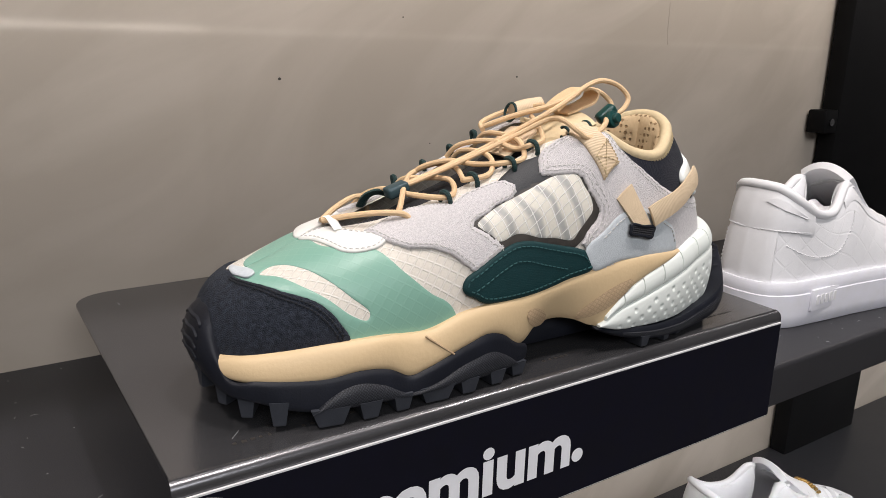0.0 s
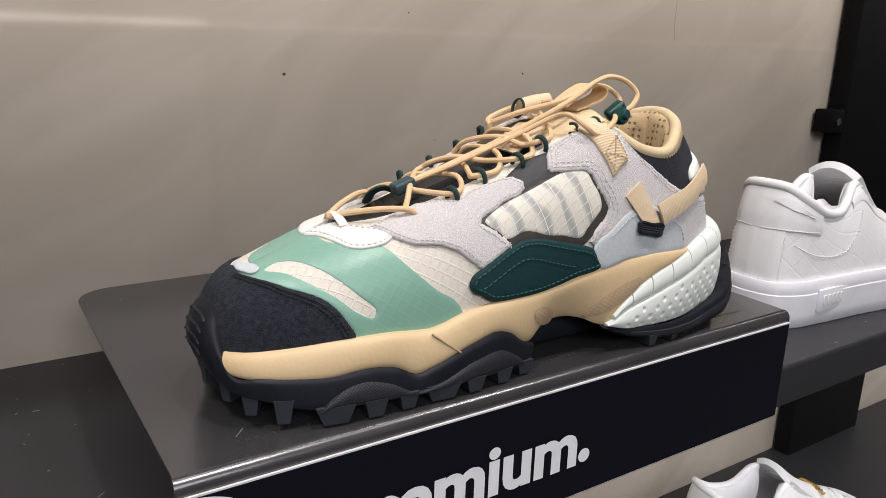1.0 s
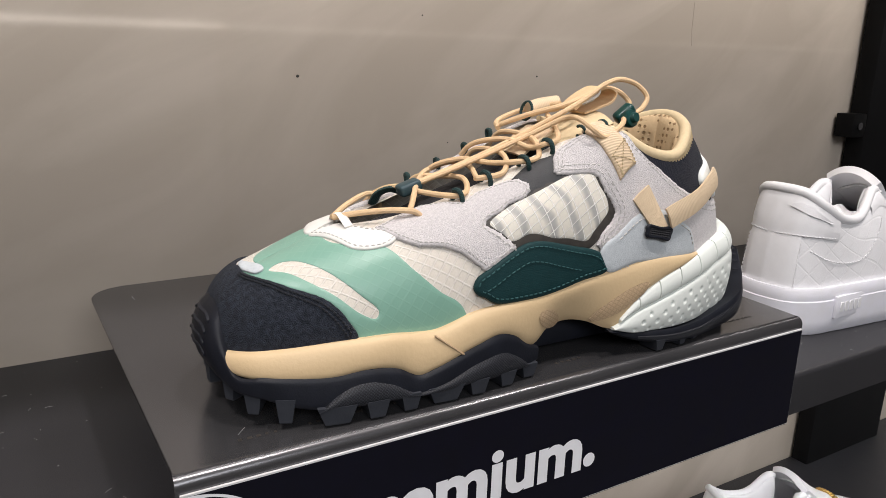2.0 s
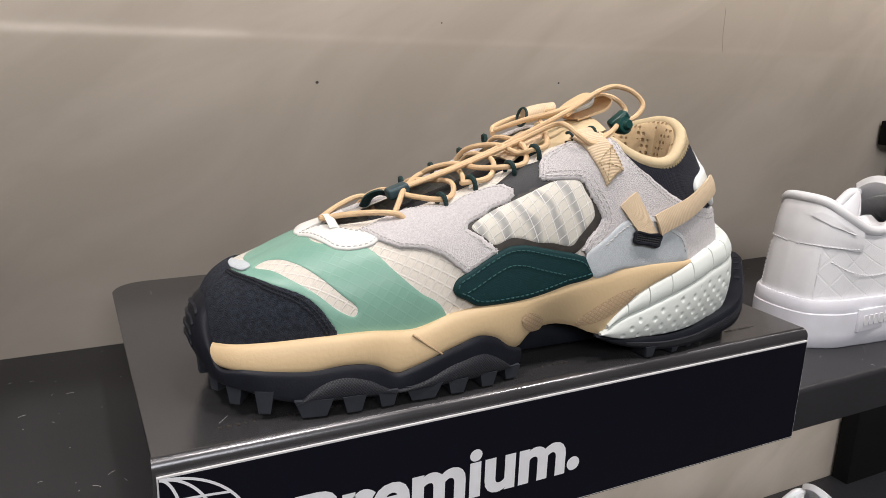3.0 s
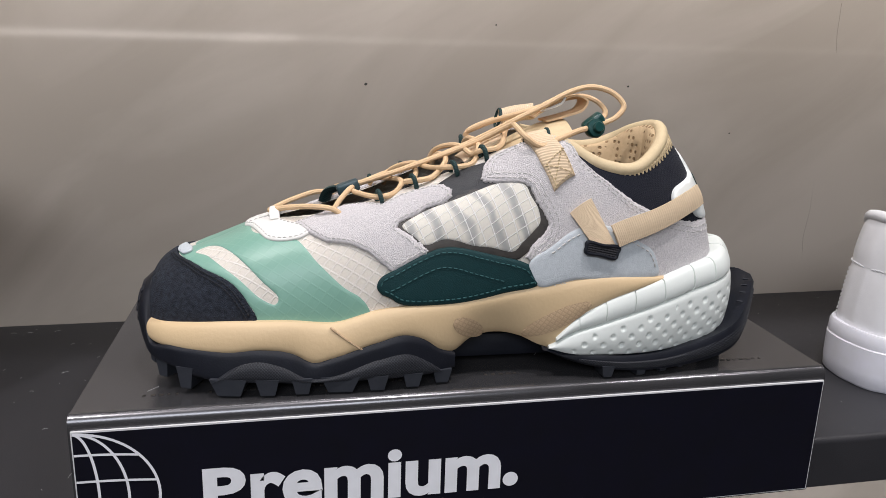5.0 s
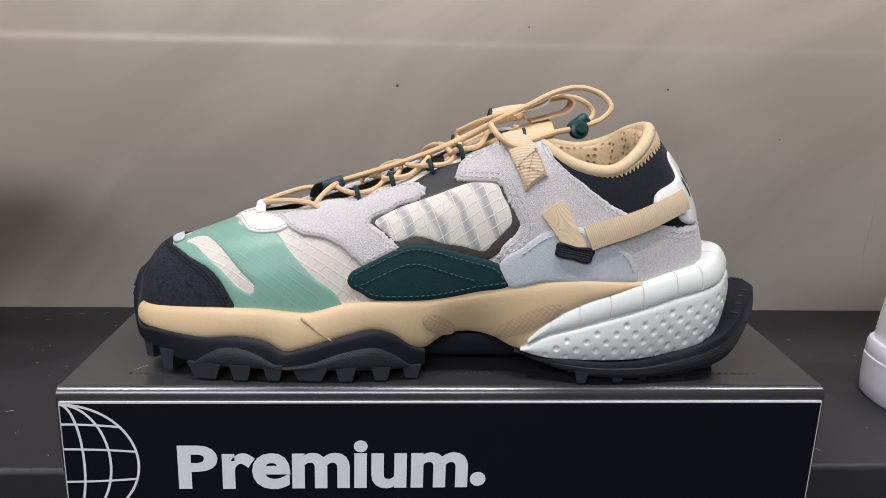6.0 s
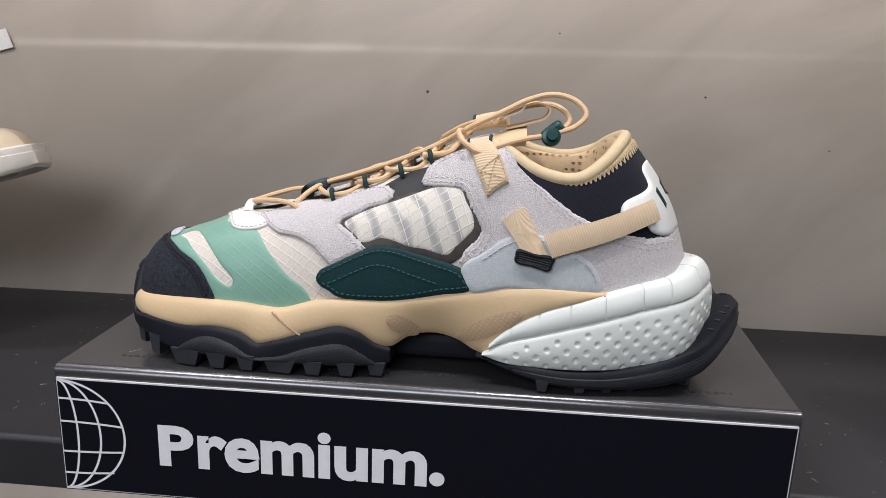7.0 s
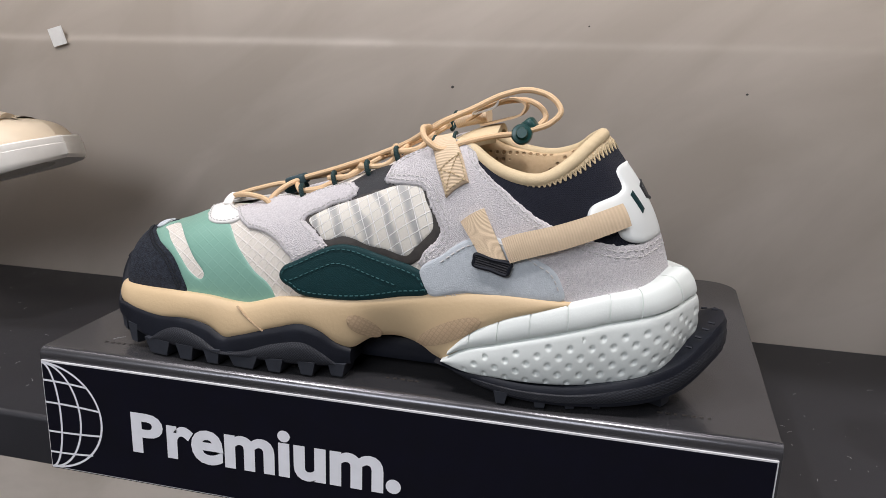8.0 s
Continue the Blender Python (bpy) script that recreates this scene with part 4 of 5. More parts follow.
# collar: lining, piping, zigzag seam
inn = np.linspace(0.69, 1.31, 90)
rows = []
for u in inn:
    rim, n = skin(u, 1.0), outward(u, 0.97)
    hor = np.array((n[0], n[1], 0.0)); hor /= np.linalg.norm(hor) + 1e-9
    low = skin(u, 0.25)
    rows.append([rim - hor * 0.001 + (0, 0, 0.001), rim - hor * 0.005, rim - hor * 0.0075 - (0, 0, 0.012), rim - hor * 0.007 - (0, 0, 0.030), low - hor * 0.009, low - hor * 0.02 - (0, 0, 0.004)])
rows = np.array([spline(r, 18) for r in rows])
bm = bmesh.new()
grid(bm, rows)
part("collar_lining", bm, TAN_MESH, shoe, "tan padded open-mesh lining")
bm = bmesh.new()
tube(bm, [skin(u, 1.0) + np.array((0, 0, 0.0002)) for u in np.linspace(0.70, 1.30, 26)], 0.0034, 120, 10)
part("collar_piping", bm, TAN_PIPING, shoe, "pale tan rolled collar edge")
piece("collar_band", [(0.705, 0.93), (0.74, 0.925), (0.85, 0.92), (0.93, 0.925), (1.0, 0.925), (1.07, 0.915), (1.15, 0.90), (1.29, 0.90), (1.29, 0.985), (1.15, 0.985), (1.0, 0.985), (0.85, 0.985), (0.71, 0.985)], 0.0012, TAN_PIPING, 0.0005)
bm = bmesh.new()
n = 120
zig = []
for k in range(n):
    u = 0.715 + 0.55 * k / (n - 1)
    s = 0.950 if k % 2 else 0.895
    zig.append(skin(u, s) + outward(u, s) * (0.0019 if k % 2 else 0.0010))
for a, b in zip(zig, zig[1:]):
    tube(bm, [a, (a + b) / 2, b], 0.0004, 3, 5)
part("zigzag_seam", bm, TAN_PIPING, shoe)

# tongue
bm = bmesh.new()
tl = [(0.098, 1.280), (0.125, 1.286), (0.15, 1.294), (0.19, 1.3085), (0.215, 1.3215), (0.235, 1.3325), (0.246, 1.3370), (0.254, 1.3385)]
tl = spline(tl, 40)
rows, uv = [], []
for x, z in tl:
    w = np.interp(x, [0.098, 0.15, 0.2, 0.24, 0.254], [0.004, 0.020, 0.024, 0.025, 0.019])
    cy = np.interp(x, [0.098, 0.15, 0.26], [0.063, 0.065, 0.060])
    g = np.linspace(-1, 1, 13)
    rows.append([(x, cy + w * a, z - 0.006 * a * a) for a in g])
    uv.append([(x, w * a) for a in g])
rows, uv = np.array(rows), np.array(uv)
grid(bm, rows[:27], uv=uv[:27])
thicken(bm, 0.003)
part("tongue", bm, BLACK_MESH, shoe, "black mesh tongue")
bm = bmesh.new()
grid(bm, rows[26:] + (0, 0, 0.0004), uv=uv[26:])
thicken(bm, 0.0032)
part("tongue_top", bm, TAN_PIPING, shoe, "pale tan padded tongue top")
bm = bmesh.new()
lp = spline([(0.235, 0.0, 1.3400), (0.247, 0.0, 1.3480), (0.259, 0.0, 1.3525), (0.2665, 0.0, 1.3495), (0.2645, 0.0, 1.3440), (0.254, 0.0, 1.3400), (0.243, 0.0, 1.3370)], 30)
rows = np.array([[(p[0], y, p[2]) for y in np.linspace(0.0535, 0.069, 6)] for p in lp])
uvl = np.zeros((30, 6, 2)); uvl[..., 0] = np.linspace(0, 0.05, 30)[:, None]; uvl[..., 1] = np.linspace(0, 0.015, 6)[None, :]
grid(bm, rows, uv=uvl)
thicken(bm, 0.0011)
pull = part("tongue_loop", bm, LACE, shoe, "folded tan satin pull loop")
bm = bmesh.new()
tube(bm, [(0.239, 0.0530, 1.3435), (0.245, 0.0526, 1.3480), (0.252, 0.0528, 1.3510), (0.251, 0.0526, 1.3480), (0.243, 0.0528, 1.3445)], 0.0007, 24, 6, closed=True)
part("woven_mark", bm, WHITE_LEATHER, pull)

bm = bmesh.new()
pts = [(0.196, 1.3145), (0.203, 1.3195), (0.211, 1.3245), (0.218, 1.3285)]
rows = np.array([[(x, y, z + 0.0018 - 5.0 * (y - 0.062) ** 2) for y in np.linspace(0.049, 0.075, 9)] for x, z in pts])
uvw = np.stack([rows[..., 1], rows[..., 0]], -1)
grid(bm, rows, uv=uvw)
thicken(bm, 0.0013)
part("tongue_keeper", bm, TAN_WEB, shoe, "tan webbing lace keeper sewn on the tongue")

# laces
E1 = [(u, s) for u, s in [(0.428, 0.866), (0.483, 0.927), (0.546, 0.892), (0.597, 0.937)]]


def eye(k, far=False):
    u, s = E1[k]
    p = skin(-u, s) if far else skin(u, s)
    q = outward(-u, s) if far else outward(u, s)
    return np.array(p) + np.array(q) * 0.003


lace_paths = [
    [(0.092, 0.062, 1.2870), (0.103, 0.052, 1.2905), (0.117, 0.0425, 1.2925), (0.126, 0.0390, 1.2915), (0.1305, 0.0395, 1.2870), (0.1315, 0.042, 1.2820)],
    [(0.092, 0.063, 1.2870), (0.104, 0.072, 1.2910), (0.118, 0.080, 1.2940), (0.126, 0.085, 1.2920), (0.130, 0.088, 1.2850)],
    [(0.121, 0.091, 1.286), (0.125, 0.083, 1.294), (0.131, 0.070, 1.299), (0.139, 0.053, 1.298), eye(0) + (0.0005, 0, 0.0005), (0.158, 0.043, 1.300), (0.163, 0.056, 1.304), (0.156, 0.072, 1.303), (0.150, 0.084, 1.301), (0.147, 0.091, 1.293)],
    [(0.122, 0.044, 1.2840), (0.128, 0.047, 1.2935), (0.136, 0.058, 1.300), (0.147, 0.074, 1.302), (0.157, 0.085, 1.304), (0.168, 0.080, 1.309), (0.172, 0.064, 1.309), (0.168, 0.050, 1.305), eye(1) + (-0.004, 0.002, 0.0), (0.176, 0.038, 1.3085), (0.184, 0.046, 1.314), (0.188, 0.062, 1.317), (0.186, 0.082, 1.315), (0.185, 0.091, 1.306)],
    [(0.157, 0.092, 1.297), (0.160, 0.084, 1.306), (0.170, 0.070, 1.312), (0.178, 0.052, 1.312), eye(2) + (-0.004, 0.002, 0.0005), (0.197, 0.036, 1.316), (0.203, 0.046, 1.323), (0.205, 0.064, 1.326), (0.204, 0.084, 1.324), (0.203, 0.093, 1.315)],
    [(0.183, 0.093, 1.309), (0.186, 0.084, 1.318), (0.195, 0.062, 1.323), (0.200, 0.046, 1.320), eye(3) + (-0.002, 0.001, 0.001), (0.213, 0.040, 1.325), (0.219, 0.052, 1.332), (0.224, 0.064, 1.336)],
    [(0.204, 0.084, 1.327), (0.210, 0.094, 1.330), (0.222, 0.094, 1.335), (0.232, 0.086, 1.339), (0.238, 0.070, 1.342)],
]
bm = bmesh.new()
for pth in lace_paths:
    tube(bm, pth, 0.0015, 60, 8)
part("cross_laces", bm, LACE, shoe, "tan round cord laces")
bm = bmesh.new()
tube(bm, [(0.139, 0.0615, 1.3015), (0.160, 0.0600, 1.3085), (0.185, 0.0570, 1.3180), (0.205, 0.0525, 1.3270), (0.219, 0.0420, 1.3360), (0.2185, 0.0300, 1.3365), (0.222, 0.0235, 1.3320), (0.230, 0.0225, 1.3275), (0.240, 0.0240, 1.3310), (0.252, 0.0320, 1.3340), (0.262, 0.0420, 1.3350)], 0.0015, 110, 8)
part("long_lace", bm, LACE, shoe)
bm = bmesh.new()
tube(bm, [(0.139, 0.0655, 1.3005), (0.165, 0.0640, 1.3095), (0.192, 0.0610, 1.3205), (0.212, 0.0560, 1.3310), (0.226, 0.0500, 1.3395), (0.240, 0.0500, 1.3465), (0.255, 0.0520, 1.3540), (0.268, 0.0530, 1.3568), (0.280, 0.0510, 1.3535), (0.2850, 0.0480, 1.3470), (0.280, 0.0460, 1.3410), (0.270, 0.0440, 1.3370)], 0.0015, 120, 8)
part("long_lace", bm, LACE, shoe)
bm = bmesh.new()
tube(bm, [(0.205, 0.0840, 1.3290), (0.216, 0.0700, 1.3360), (0.230, 0.0570, 1.3420), (0.243, 0.0560, 1.3465), (0.256, 0.0580, 1.3505), (0.267, 0.0590, 1.3512), (0.274, 0.0570, 1.3480), (0.277, 0.0540, 1.3435), (0.274, 0.0510, 1.3395), (0.267, 0.0480, 1.3365)], 0.0015, 110, 8)
part("long_lace", bm, LACE, shoe)

for k in range(4):
    p = eye(k)
    bm = bmesh.new()
    tube(bm, [p + (0.0020, -0.001, -0.0050), p + (0.001, -0.0030, -0.0015), p + (-0.0002, -0.0022, 0.0026), p + (-0.001, 0.0020, 0.0030), p + (-0.001, 0.0035, -0.002)], 0.0013, 24, 7)
    part("eyelet_loop", bm, GREEN_CORD, shoe, "bottle green cord eyelet loop")
    q = eye(k, True)
    bm = bmesh.new()
    tube(bm, [q + (0.0015, 0.002, -0.004), q + (0, 0.002, 0.0025), q + (-0.001, -0.003, 0.003), q + (-0.001, -0.004, -0.002)], 0.0013, 20, 7)
    part("eyelet_loop", bm, GREEN_CORD, shoe, "bottle green cord eyelet loop")
bm = bmesh.new()
tube(bm, [(0.122, 0.080, 1.289), (0.124, 0.077, 1.2945), (0.129, 0.074, 1.2970), (0.135, 0.072, 1.2955)], 0.0042, 24, 8, flat=0.4)
part("webbing_loop", bm, GREEN_CORD, shoe, "bottle green webbing loop")


def rotated_box(c, x, y, sx, sy, sz, bevel):
    """A rounded block centred on c with its long side along x and its width along y."""
    bm = bmesh.new()
    box(bm, -sx / 2, sx / 2, -sy / 2, sy / 2, -sz / 2, sz / 2, bevel, 3)
    x = Vector(x).normalized()
    y = (Vector(y) - x * x.dot(Vector(y))).normalized()
    z = x.cross(y)
    m = Matrix((x, y, z)).transposed().to_4x4()
    m.translation = Vector(c)
    bmesh.ops.transform(bm, verts=bm.verts, matrix=m)
    return bm


part("lace_clamp", rotated_box((0.1345, 0.0625, 1.2995), (0.95, -0.05, 0.33), (0, 1, 0), 0.0125, 0.0085, 0.0062, 0.0016), TEAL_PLASTIC, shoe, "slate teal plastic lace clamp")
bm = rotated_box((0.2680, 0.0480, 1.3375), (0.75, -0.2, 0.65), (0.1, 1, 0.1), 0.0128, 0.0075, 0.0075, 0.0022)
lock = part("cord_lock", bm, GREEN_PLASTIC, shoe, "bottle green plastic cord lock")
bm = bmesh.new()
prof = [(0.0, -0.0075), (0.0030, -0.0075), (0.0036, -0.0068), (0.0036, -0.0050), (0.0058, -0.0046), (0.0064, -0.0030), (0.0060, -0.0010), (0.0050, 0.0020), (0.0, 0.0020)]
a = np.linspace(0, 2 * math.pi, 24, endpoint=False)
ax = Vector((0.12, -0.93, 0.25)).normalized()
e1 = ax.cross(Vector((0, 0, 1))).normalized(); e2 = ax.cross(e1)
rows = np.array([[np.array((0.2665, 0.0445, 1.3345)) + np.array(e1) * 0.84 * r * math.cos(t) + np.array(e2) * 0.84 * r * math.sin(t) - np.array(ax) * h for t in a] for r, h in prof])
grid(bm, rows, closed_v=True)
bmesh.ops.remove_doubles(bm, verts=bm.verts, dist=1e-6)
part("lock_button", bm, GREEN_PLASTIC, lock)

# white loop that holds the lace at the toe end of the throat
bm = bmesh.new()
tube(bm, [(0.0955, 0.0500, 1.2845), (0.0950, 0.0535, 1.2868), (0.0950, 0.0600, 1.2890), (0.0950, 0.0665, 1.2868), (0.0955, 0.0700, 1.2840)], 0.0026, 24, 8, flat=0.28)
part("throat_loop", bm, WHITE_LEATHER, shoe, "white webbing lace loop")

# far tab loop
bm = bmesh.new()
tube(bm, [(0.224, 0.082, 1.3375), (0.233, 0.081, 1.3400), (0.243, 0.079, 1.3415)], 0.0048, 14, 10)
ft = part("lace_tab", bm, TAN_WEB, shoe, "tan ribbed webbing tab")
bm = bmesh.new()
tube(bm, [(0.2225 + 0.001 * math.sin(t), 0.0820 + 0.0052 * math.cos(t), 1.3370 + 0.0052 * math.sin(t)) for t in np.linspace(0, 6.0, 14)], 0.0009, 30, 6, closed=True)
part("loop_edge", bm, GREEN_CORD, ft, "bottle green bound edge")

# ---- the sole ----


def plan(e):
    """Plan point and outward direction of the feather line at e (as u in skin)."""
    d = 0.004
    p, a, b = skin(e, 0.0), skin(e - d, 0.0), skin(e + d, 0.0)
    t = b - a
    n = np.array((t[1], -t[0]))
    return p[:2], n / (np.linalg.norm(n) + 1e-12)


def col(table, e):
    u = -e if e < 0 else (2 - e if e > 1 else e)
    return smooth(table, np.array(u))


def band(name, ends, n, table, profile, material, label="", dent=None, uvs=False):
    """A moulded ring piece round the sole from e0 to e1. profile(values) gives (out, z) points in a loop."""
    rows, uvr = [], []
    for e in np.linspace(*ends, n):
        p, nn = plan(e)
        pr = profile(col(table, e))
        if dent:
            pr = dent(e, pr)
        rows.append([(*(p + nn * o), z) for o, z in pr])
        uvr.append([(e * LU, z) for o, z in pr])
    bm = bmesh.new()
    vs = grid(bm, np.array(rows), closed_v=True, uv=np.array(uvr))
    bm.faces.new(vs[0]), bm.faces.new(list(reversed(vs[-1])))
    return part(name, bm, material, shoe, label)


def rounded(ob, zb, ot, zt, bulge, n=10, r=0.25, depth=0.010):
    """A loop: outer face from (ob, zb) to (ot, zt), bellied and rounded at both edges, and an inner face."""
    pts = []
    for i in range(n + 1):
        f = i / n
        e = min(f, 1 - f) / r
        soft = 0 if e >= 1 else (1 - math.sqrt(max(0, 1 - (1 - e) ** 2)))
        pts.append((ob + (ot - ob) * f + bulge * math.sin(math.pi * f) - 0.0016 * soft, zb + (zt - zb) * f))
    return [*pts, (ot - depth, zt - 0.0005), (ob - depth, zb + 0.0005)]


# u, z top, z bottom, out top, out bottom
MID = [(0, 1.234, 1.23, 0.002, 0.003), (0.05, 1.2355, 1.2268, 0.0028, 0.0050), (0.1, 1.237, 1.2250, 0.0032, 0.0066), (0.15, 1.2385, 1.2240, 0.0037, 0.0074), (0.19, 1.2395, 1.2236, 0.004, 0.0076), (0.24, 1.24, 1.2255, 0.0045, 0.0074),
    (0.285, 1.2398, 1.223, 0.005, 0.007), (0.32, 1.2388, 1.218, 0.005, 0.008), (0.345, 1.2385, 1.22, 0.005, 0.008), (0.42, 1.2448, 1.228, 0.0035, 0.006), (0.46, 1.2465, 1.231, 0.0035, 0.005), (0.49, 1.247, 1.228, 0.0035, 0.0045),
    (0.515, 1.2475, 1.222, 0.0035, 0.003), (0.54, 1.2482, 1.2205, 0.0035, 0.0005), (0.565, 1.2495, 1.2255, 0.0035, -0.0025), (0.605, 1.2515, 1.2285, 0.0035, -0.004), (0.65, 1.255, 1.2265, 0.0035, -0.002), (0.68, 1.2572, 1.2225, 0.0035, 0.0005),
    (0.705, 1.259, 1.2225, 0.0035, 0.002), (0.73, 1.2603, 1.236, 0.0035, 0.004), (0.775, 1.2615, 1.2465, 0.0035, 0.0045), (0.83, 1.2612, 1.254, 0.003, 0.0045), (0.875, 1.26, 1.259, 0.002, 0.003)]
band("midsole", (-0.872, 0.872), 240, MID, lambda v: rounded(v[3], v[1], v[2], v[0], 0.0012, 12), TAN_RUBBER, "smooth tan foam midsole")
# the slanting seam of the midsole
bm = bmesh.new()
pts = []
for f in np.linspace(0, 1, 8):
    e = 0.345 + 0.052 * f
    p, nn = plan(e)
    z = 1.2375 - 0.0125 * f
    pts.append((*(p + nn * (0.0062 + 0.0011 * math.sin(math.pi * f))), z))
tube(bm, pts, 0.0006, 16, 6)
part("midsole_seam", bm, TAN_TEXTURE, shoe)
# hexagon-textured hollows
for e0, e1, z0, z1, sl in ((0.534, 0.588, 1.2290, 1.2380, -0.007), (0.648, 0.752, 1.2300, 1.2460, 0.018)):
    bm = bmesh.new()
    rows = []
    for f in np.linspace(0, 1, 22):
        e = e0 + (e1 - e0) * f
        v = col(MID, e)
        half = math.sqrt(max(0.0, 1 - (2 * f - 1) ** 2)) * 0.0055 + 0.0002
        zc = (z0 + z1) / 2 + sl * (f - 0.5)
        p, nn = plan(e)
        row = []
        for g in np.linspace(-1, 1, 9):
            z = zc + half * g
            k = (z - v[1]) / (v[0] - v[1])
            k = min(max(k, 0), 1)
            row.append((*(p + nn * (v[3] + (v[2] - v[3]) * k + 0.0012 * math.sin(math.pi * k) + 0.0006 - 0.0003 * g * g)), z))
        rows.append(row)
    ar = np.array(rows)
    grid(bm, ar, uv=np.stack([ar[..., 0], ar[..., 2]], -1))
    part("grip_texture", bm, TAN_TEXTURE, shoe, "tan hexagon grip texture")

# black band added in place of the shade beneath the arch
band("arch_shade", (0.53, 0.72), 30, MID, lambda v: rounded(-0.016, v[1] - 0.0012, -0.014, v[1] + 0.004, 0.0, 4, 0.3, 0.03), BLACK_RUBBER, "black band standing in for the shade under the arch")
# block added to fill the arch gap with the dark of its shade
bm = bmesh.new()
box(bm, 0.165, 0.285, 0.030, 0.098, 1.2090, 1.2240, 0.004)
part("arch_shade_block", bm, BLACK_RUBBER, shoe, "black block added to darken the gap under the arch")
# heel pod: lower dimpled cup and upper row of blocks
POD = [(0.69, 1.2225, 1.2215, .002, .002, 1.2230), (0.725, 1.2300, 1.2188, .0045, .0045, 1.2370), (0.775, 1.2358, 1.2178, .006, .005, 1.2480), (0.83, 1.2418, 1.2175, .0065, .005, 1.2555), (0.88, 1.2475, 1.2180, .008, .006, 1.2612),
       (0.93, 1.2530, 1.2205, .0085, .007, 1.2665), (0.97, 1.2575, 1.2270, .0115, .0108, 1.2705), (1.0, 1.2590, 1.2320, .0130, .0130, 1.2725)]
# dimples evenly spaced round the cup
ring_e = np.linspace(0.70, 1.30, 400)
ring_p = np.array([plan(e)[0] + plan(e)[1] * 0.009 for e in ring_e])
ring_s = np.concatenate([[0], np.cumsum(np.linalg.norm(np.diff(ring_p, axis=0), axis=1))])
dimples = [(0.0104 * (k + 0.5 * (r % 2)), r) for r in range(7) for k in range(int(ring_s[-1] / 0.0104))]


def pod_dent(e, pr):
    v = col(POD, e)
    here = float(np.interp(e, ring_e, ring_s))
    out = []
    for o, z in pr:
        d = 0.0
        for de, r in dimples:
            if abs(de - here) < 0.004:
                zd = v[1] + 0.0022 + 0.0046 * r
                if zd > v[0] - 0.0045:
                    continue
                q = (de - here) ** 2 + (z - zd) ** 2
                d = max(d, math.exp(-(q / (2 * 0.00090 ** 2)) ** 1.6))
        out.append((o - 0.0012 * d, z))
    return out


band("heel_cup", (0.692, 1.308), 560, POD, lambda v: rounded(v[3], v[1], v[2], v[0], 0.0016, 40, 0.12), WHITE_FOAM, "mint-white dimpled foam heel cup", dent=pod_dent)
edges = [0.701, 0.735, 0.776, 0.821, 0.864, 0.909, 0.936, 0.974, 1.0, 1.026, 1.064, 1.091, 1.136, 1.179, 1.224, 1.265, 1.299]
for a, b in zip(edges, edges[1:]):
    band("heel_block", (a + 0.0011, b - 0.0011), 14, POD, lambda v: rounded(v[2] - 0.0004, v[0] + 0.0003, v[2] * 0.25 + 0.0028, v[4], 0.0016, 12, 0.16), WHITE_FOAM)
band("heel_block_base", (0.72, 1.28), 80, POD, lambda v: rounded(v[2] - 0.0012, v[0] - 0.0006, v[2] * 0.25 + 0.0022, v[4] - 0.0004, 0.0014, 10, 0.18), WHITE_FOAM)

# black outsoles
FORE = [(0, 1.2545, 1.2235, -0.0006, 0.003), (0.02, 1.2538, 1.223, -0.0004, 0.003), (0.036, 1.249, 1.2225, 0.0012, 0.0036), (0.052, 1.2385, 1.2215, 0.0040, 0.0052), (0.068, 1.2290, 1.2195, 0.0066, 0.0066), (0.11, 1.2268, 1.216, 0.0082, 0.0084),
    (0.15, 1.2265, 1.212, 0.008, 0.0095), (0.19, 1.2258, 1.2098, 0.008, 0.0102), (0.24, 1.2268, 1.2105, 0.008, 0.0105), (0.285, 1.2242, 1.209, 0.0085, 0.0105), (0.32, 1.2192, 1.209, 0.009, 0.0105), (0.345, 1.2212, 1.209, 0.009, 0.01),
    (0.42, 1.2292, 1.2093, 0.007, 0.008), (0.46, 1.2322, 1.2095, 0.0065, 0.007), (0.49, 1.2292, 1.2098, 0.0058, 0.006), (0.515, 1.2232, 1.2102, 0.0045, 0.0045), (0.54, 1.2202, 1.2115, 0.0025, 0.002)]
def belly(v):
    return 0.0004 + max(0.0, v[0] - 1.234) * 0.20


def rib(v, k):
    """One of the raised ribs across the toe bumper."""
    z = v[0] - 0.0055 - 0.0050 * k
    f = (z - v[1]) / (v[0] - v[1])
    o = v[3] + (v[2] - v[3]) * f + belly(v) * math.sin(math.pi * f)
    return rounded(o + 0.0003, z - 0.0013, o + 0.0003, z + 0.0013, 0.0006, 4, 0.4, 0.003)


band("forefoot_outsole", (-0.54, 0.54), 260, FORE, lambda v: [*rounded(v[3], v[1], v[2], v[0], belly(v), 12, 0.18, 0.012)[:-2], (v[2] - 0.012, v[0] - 0.003), (-0.030, v[1] + 0.004), (-0.030, v[1] + 0.001)], BLACK_RUBBER, "black rubber forefoot outsole")
# knurled lower panels
PAN = [(0.17, 1.2097, 1.211, 0.0118, 0.0118), (0.195, 1.2167, 1.211, 0.0112, 0.0118), (0.23, 1.2212, 1.2105, 0.0106, 0.0118), (0.27, 1.2187, 1.2103, 0.0108, 0.0118), (0.31, 1.2122, 1.21, 0.0112, 0.0116), (0.35, 1.2132, 1.21, 0.0108, 0.0112),
    (0.42, 1.2207, 1.2103, 0.0092, 0.0096), (0.47, 1.2227, 1.2105, 0.008, 0.0082), (0.5, 1.2172, 1.2107, 0.0066, 0.0066), (0.525, 1.2102, 1.2113, 0.0045, 0.004)]
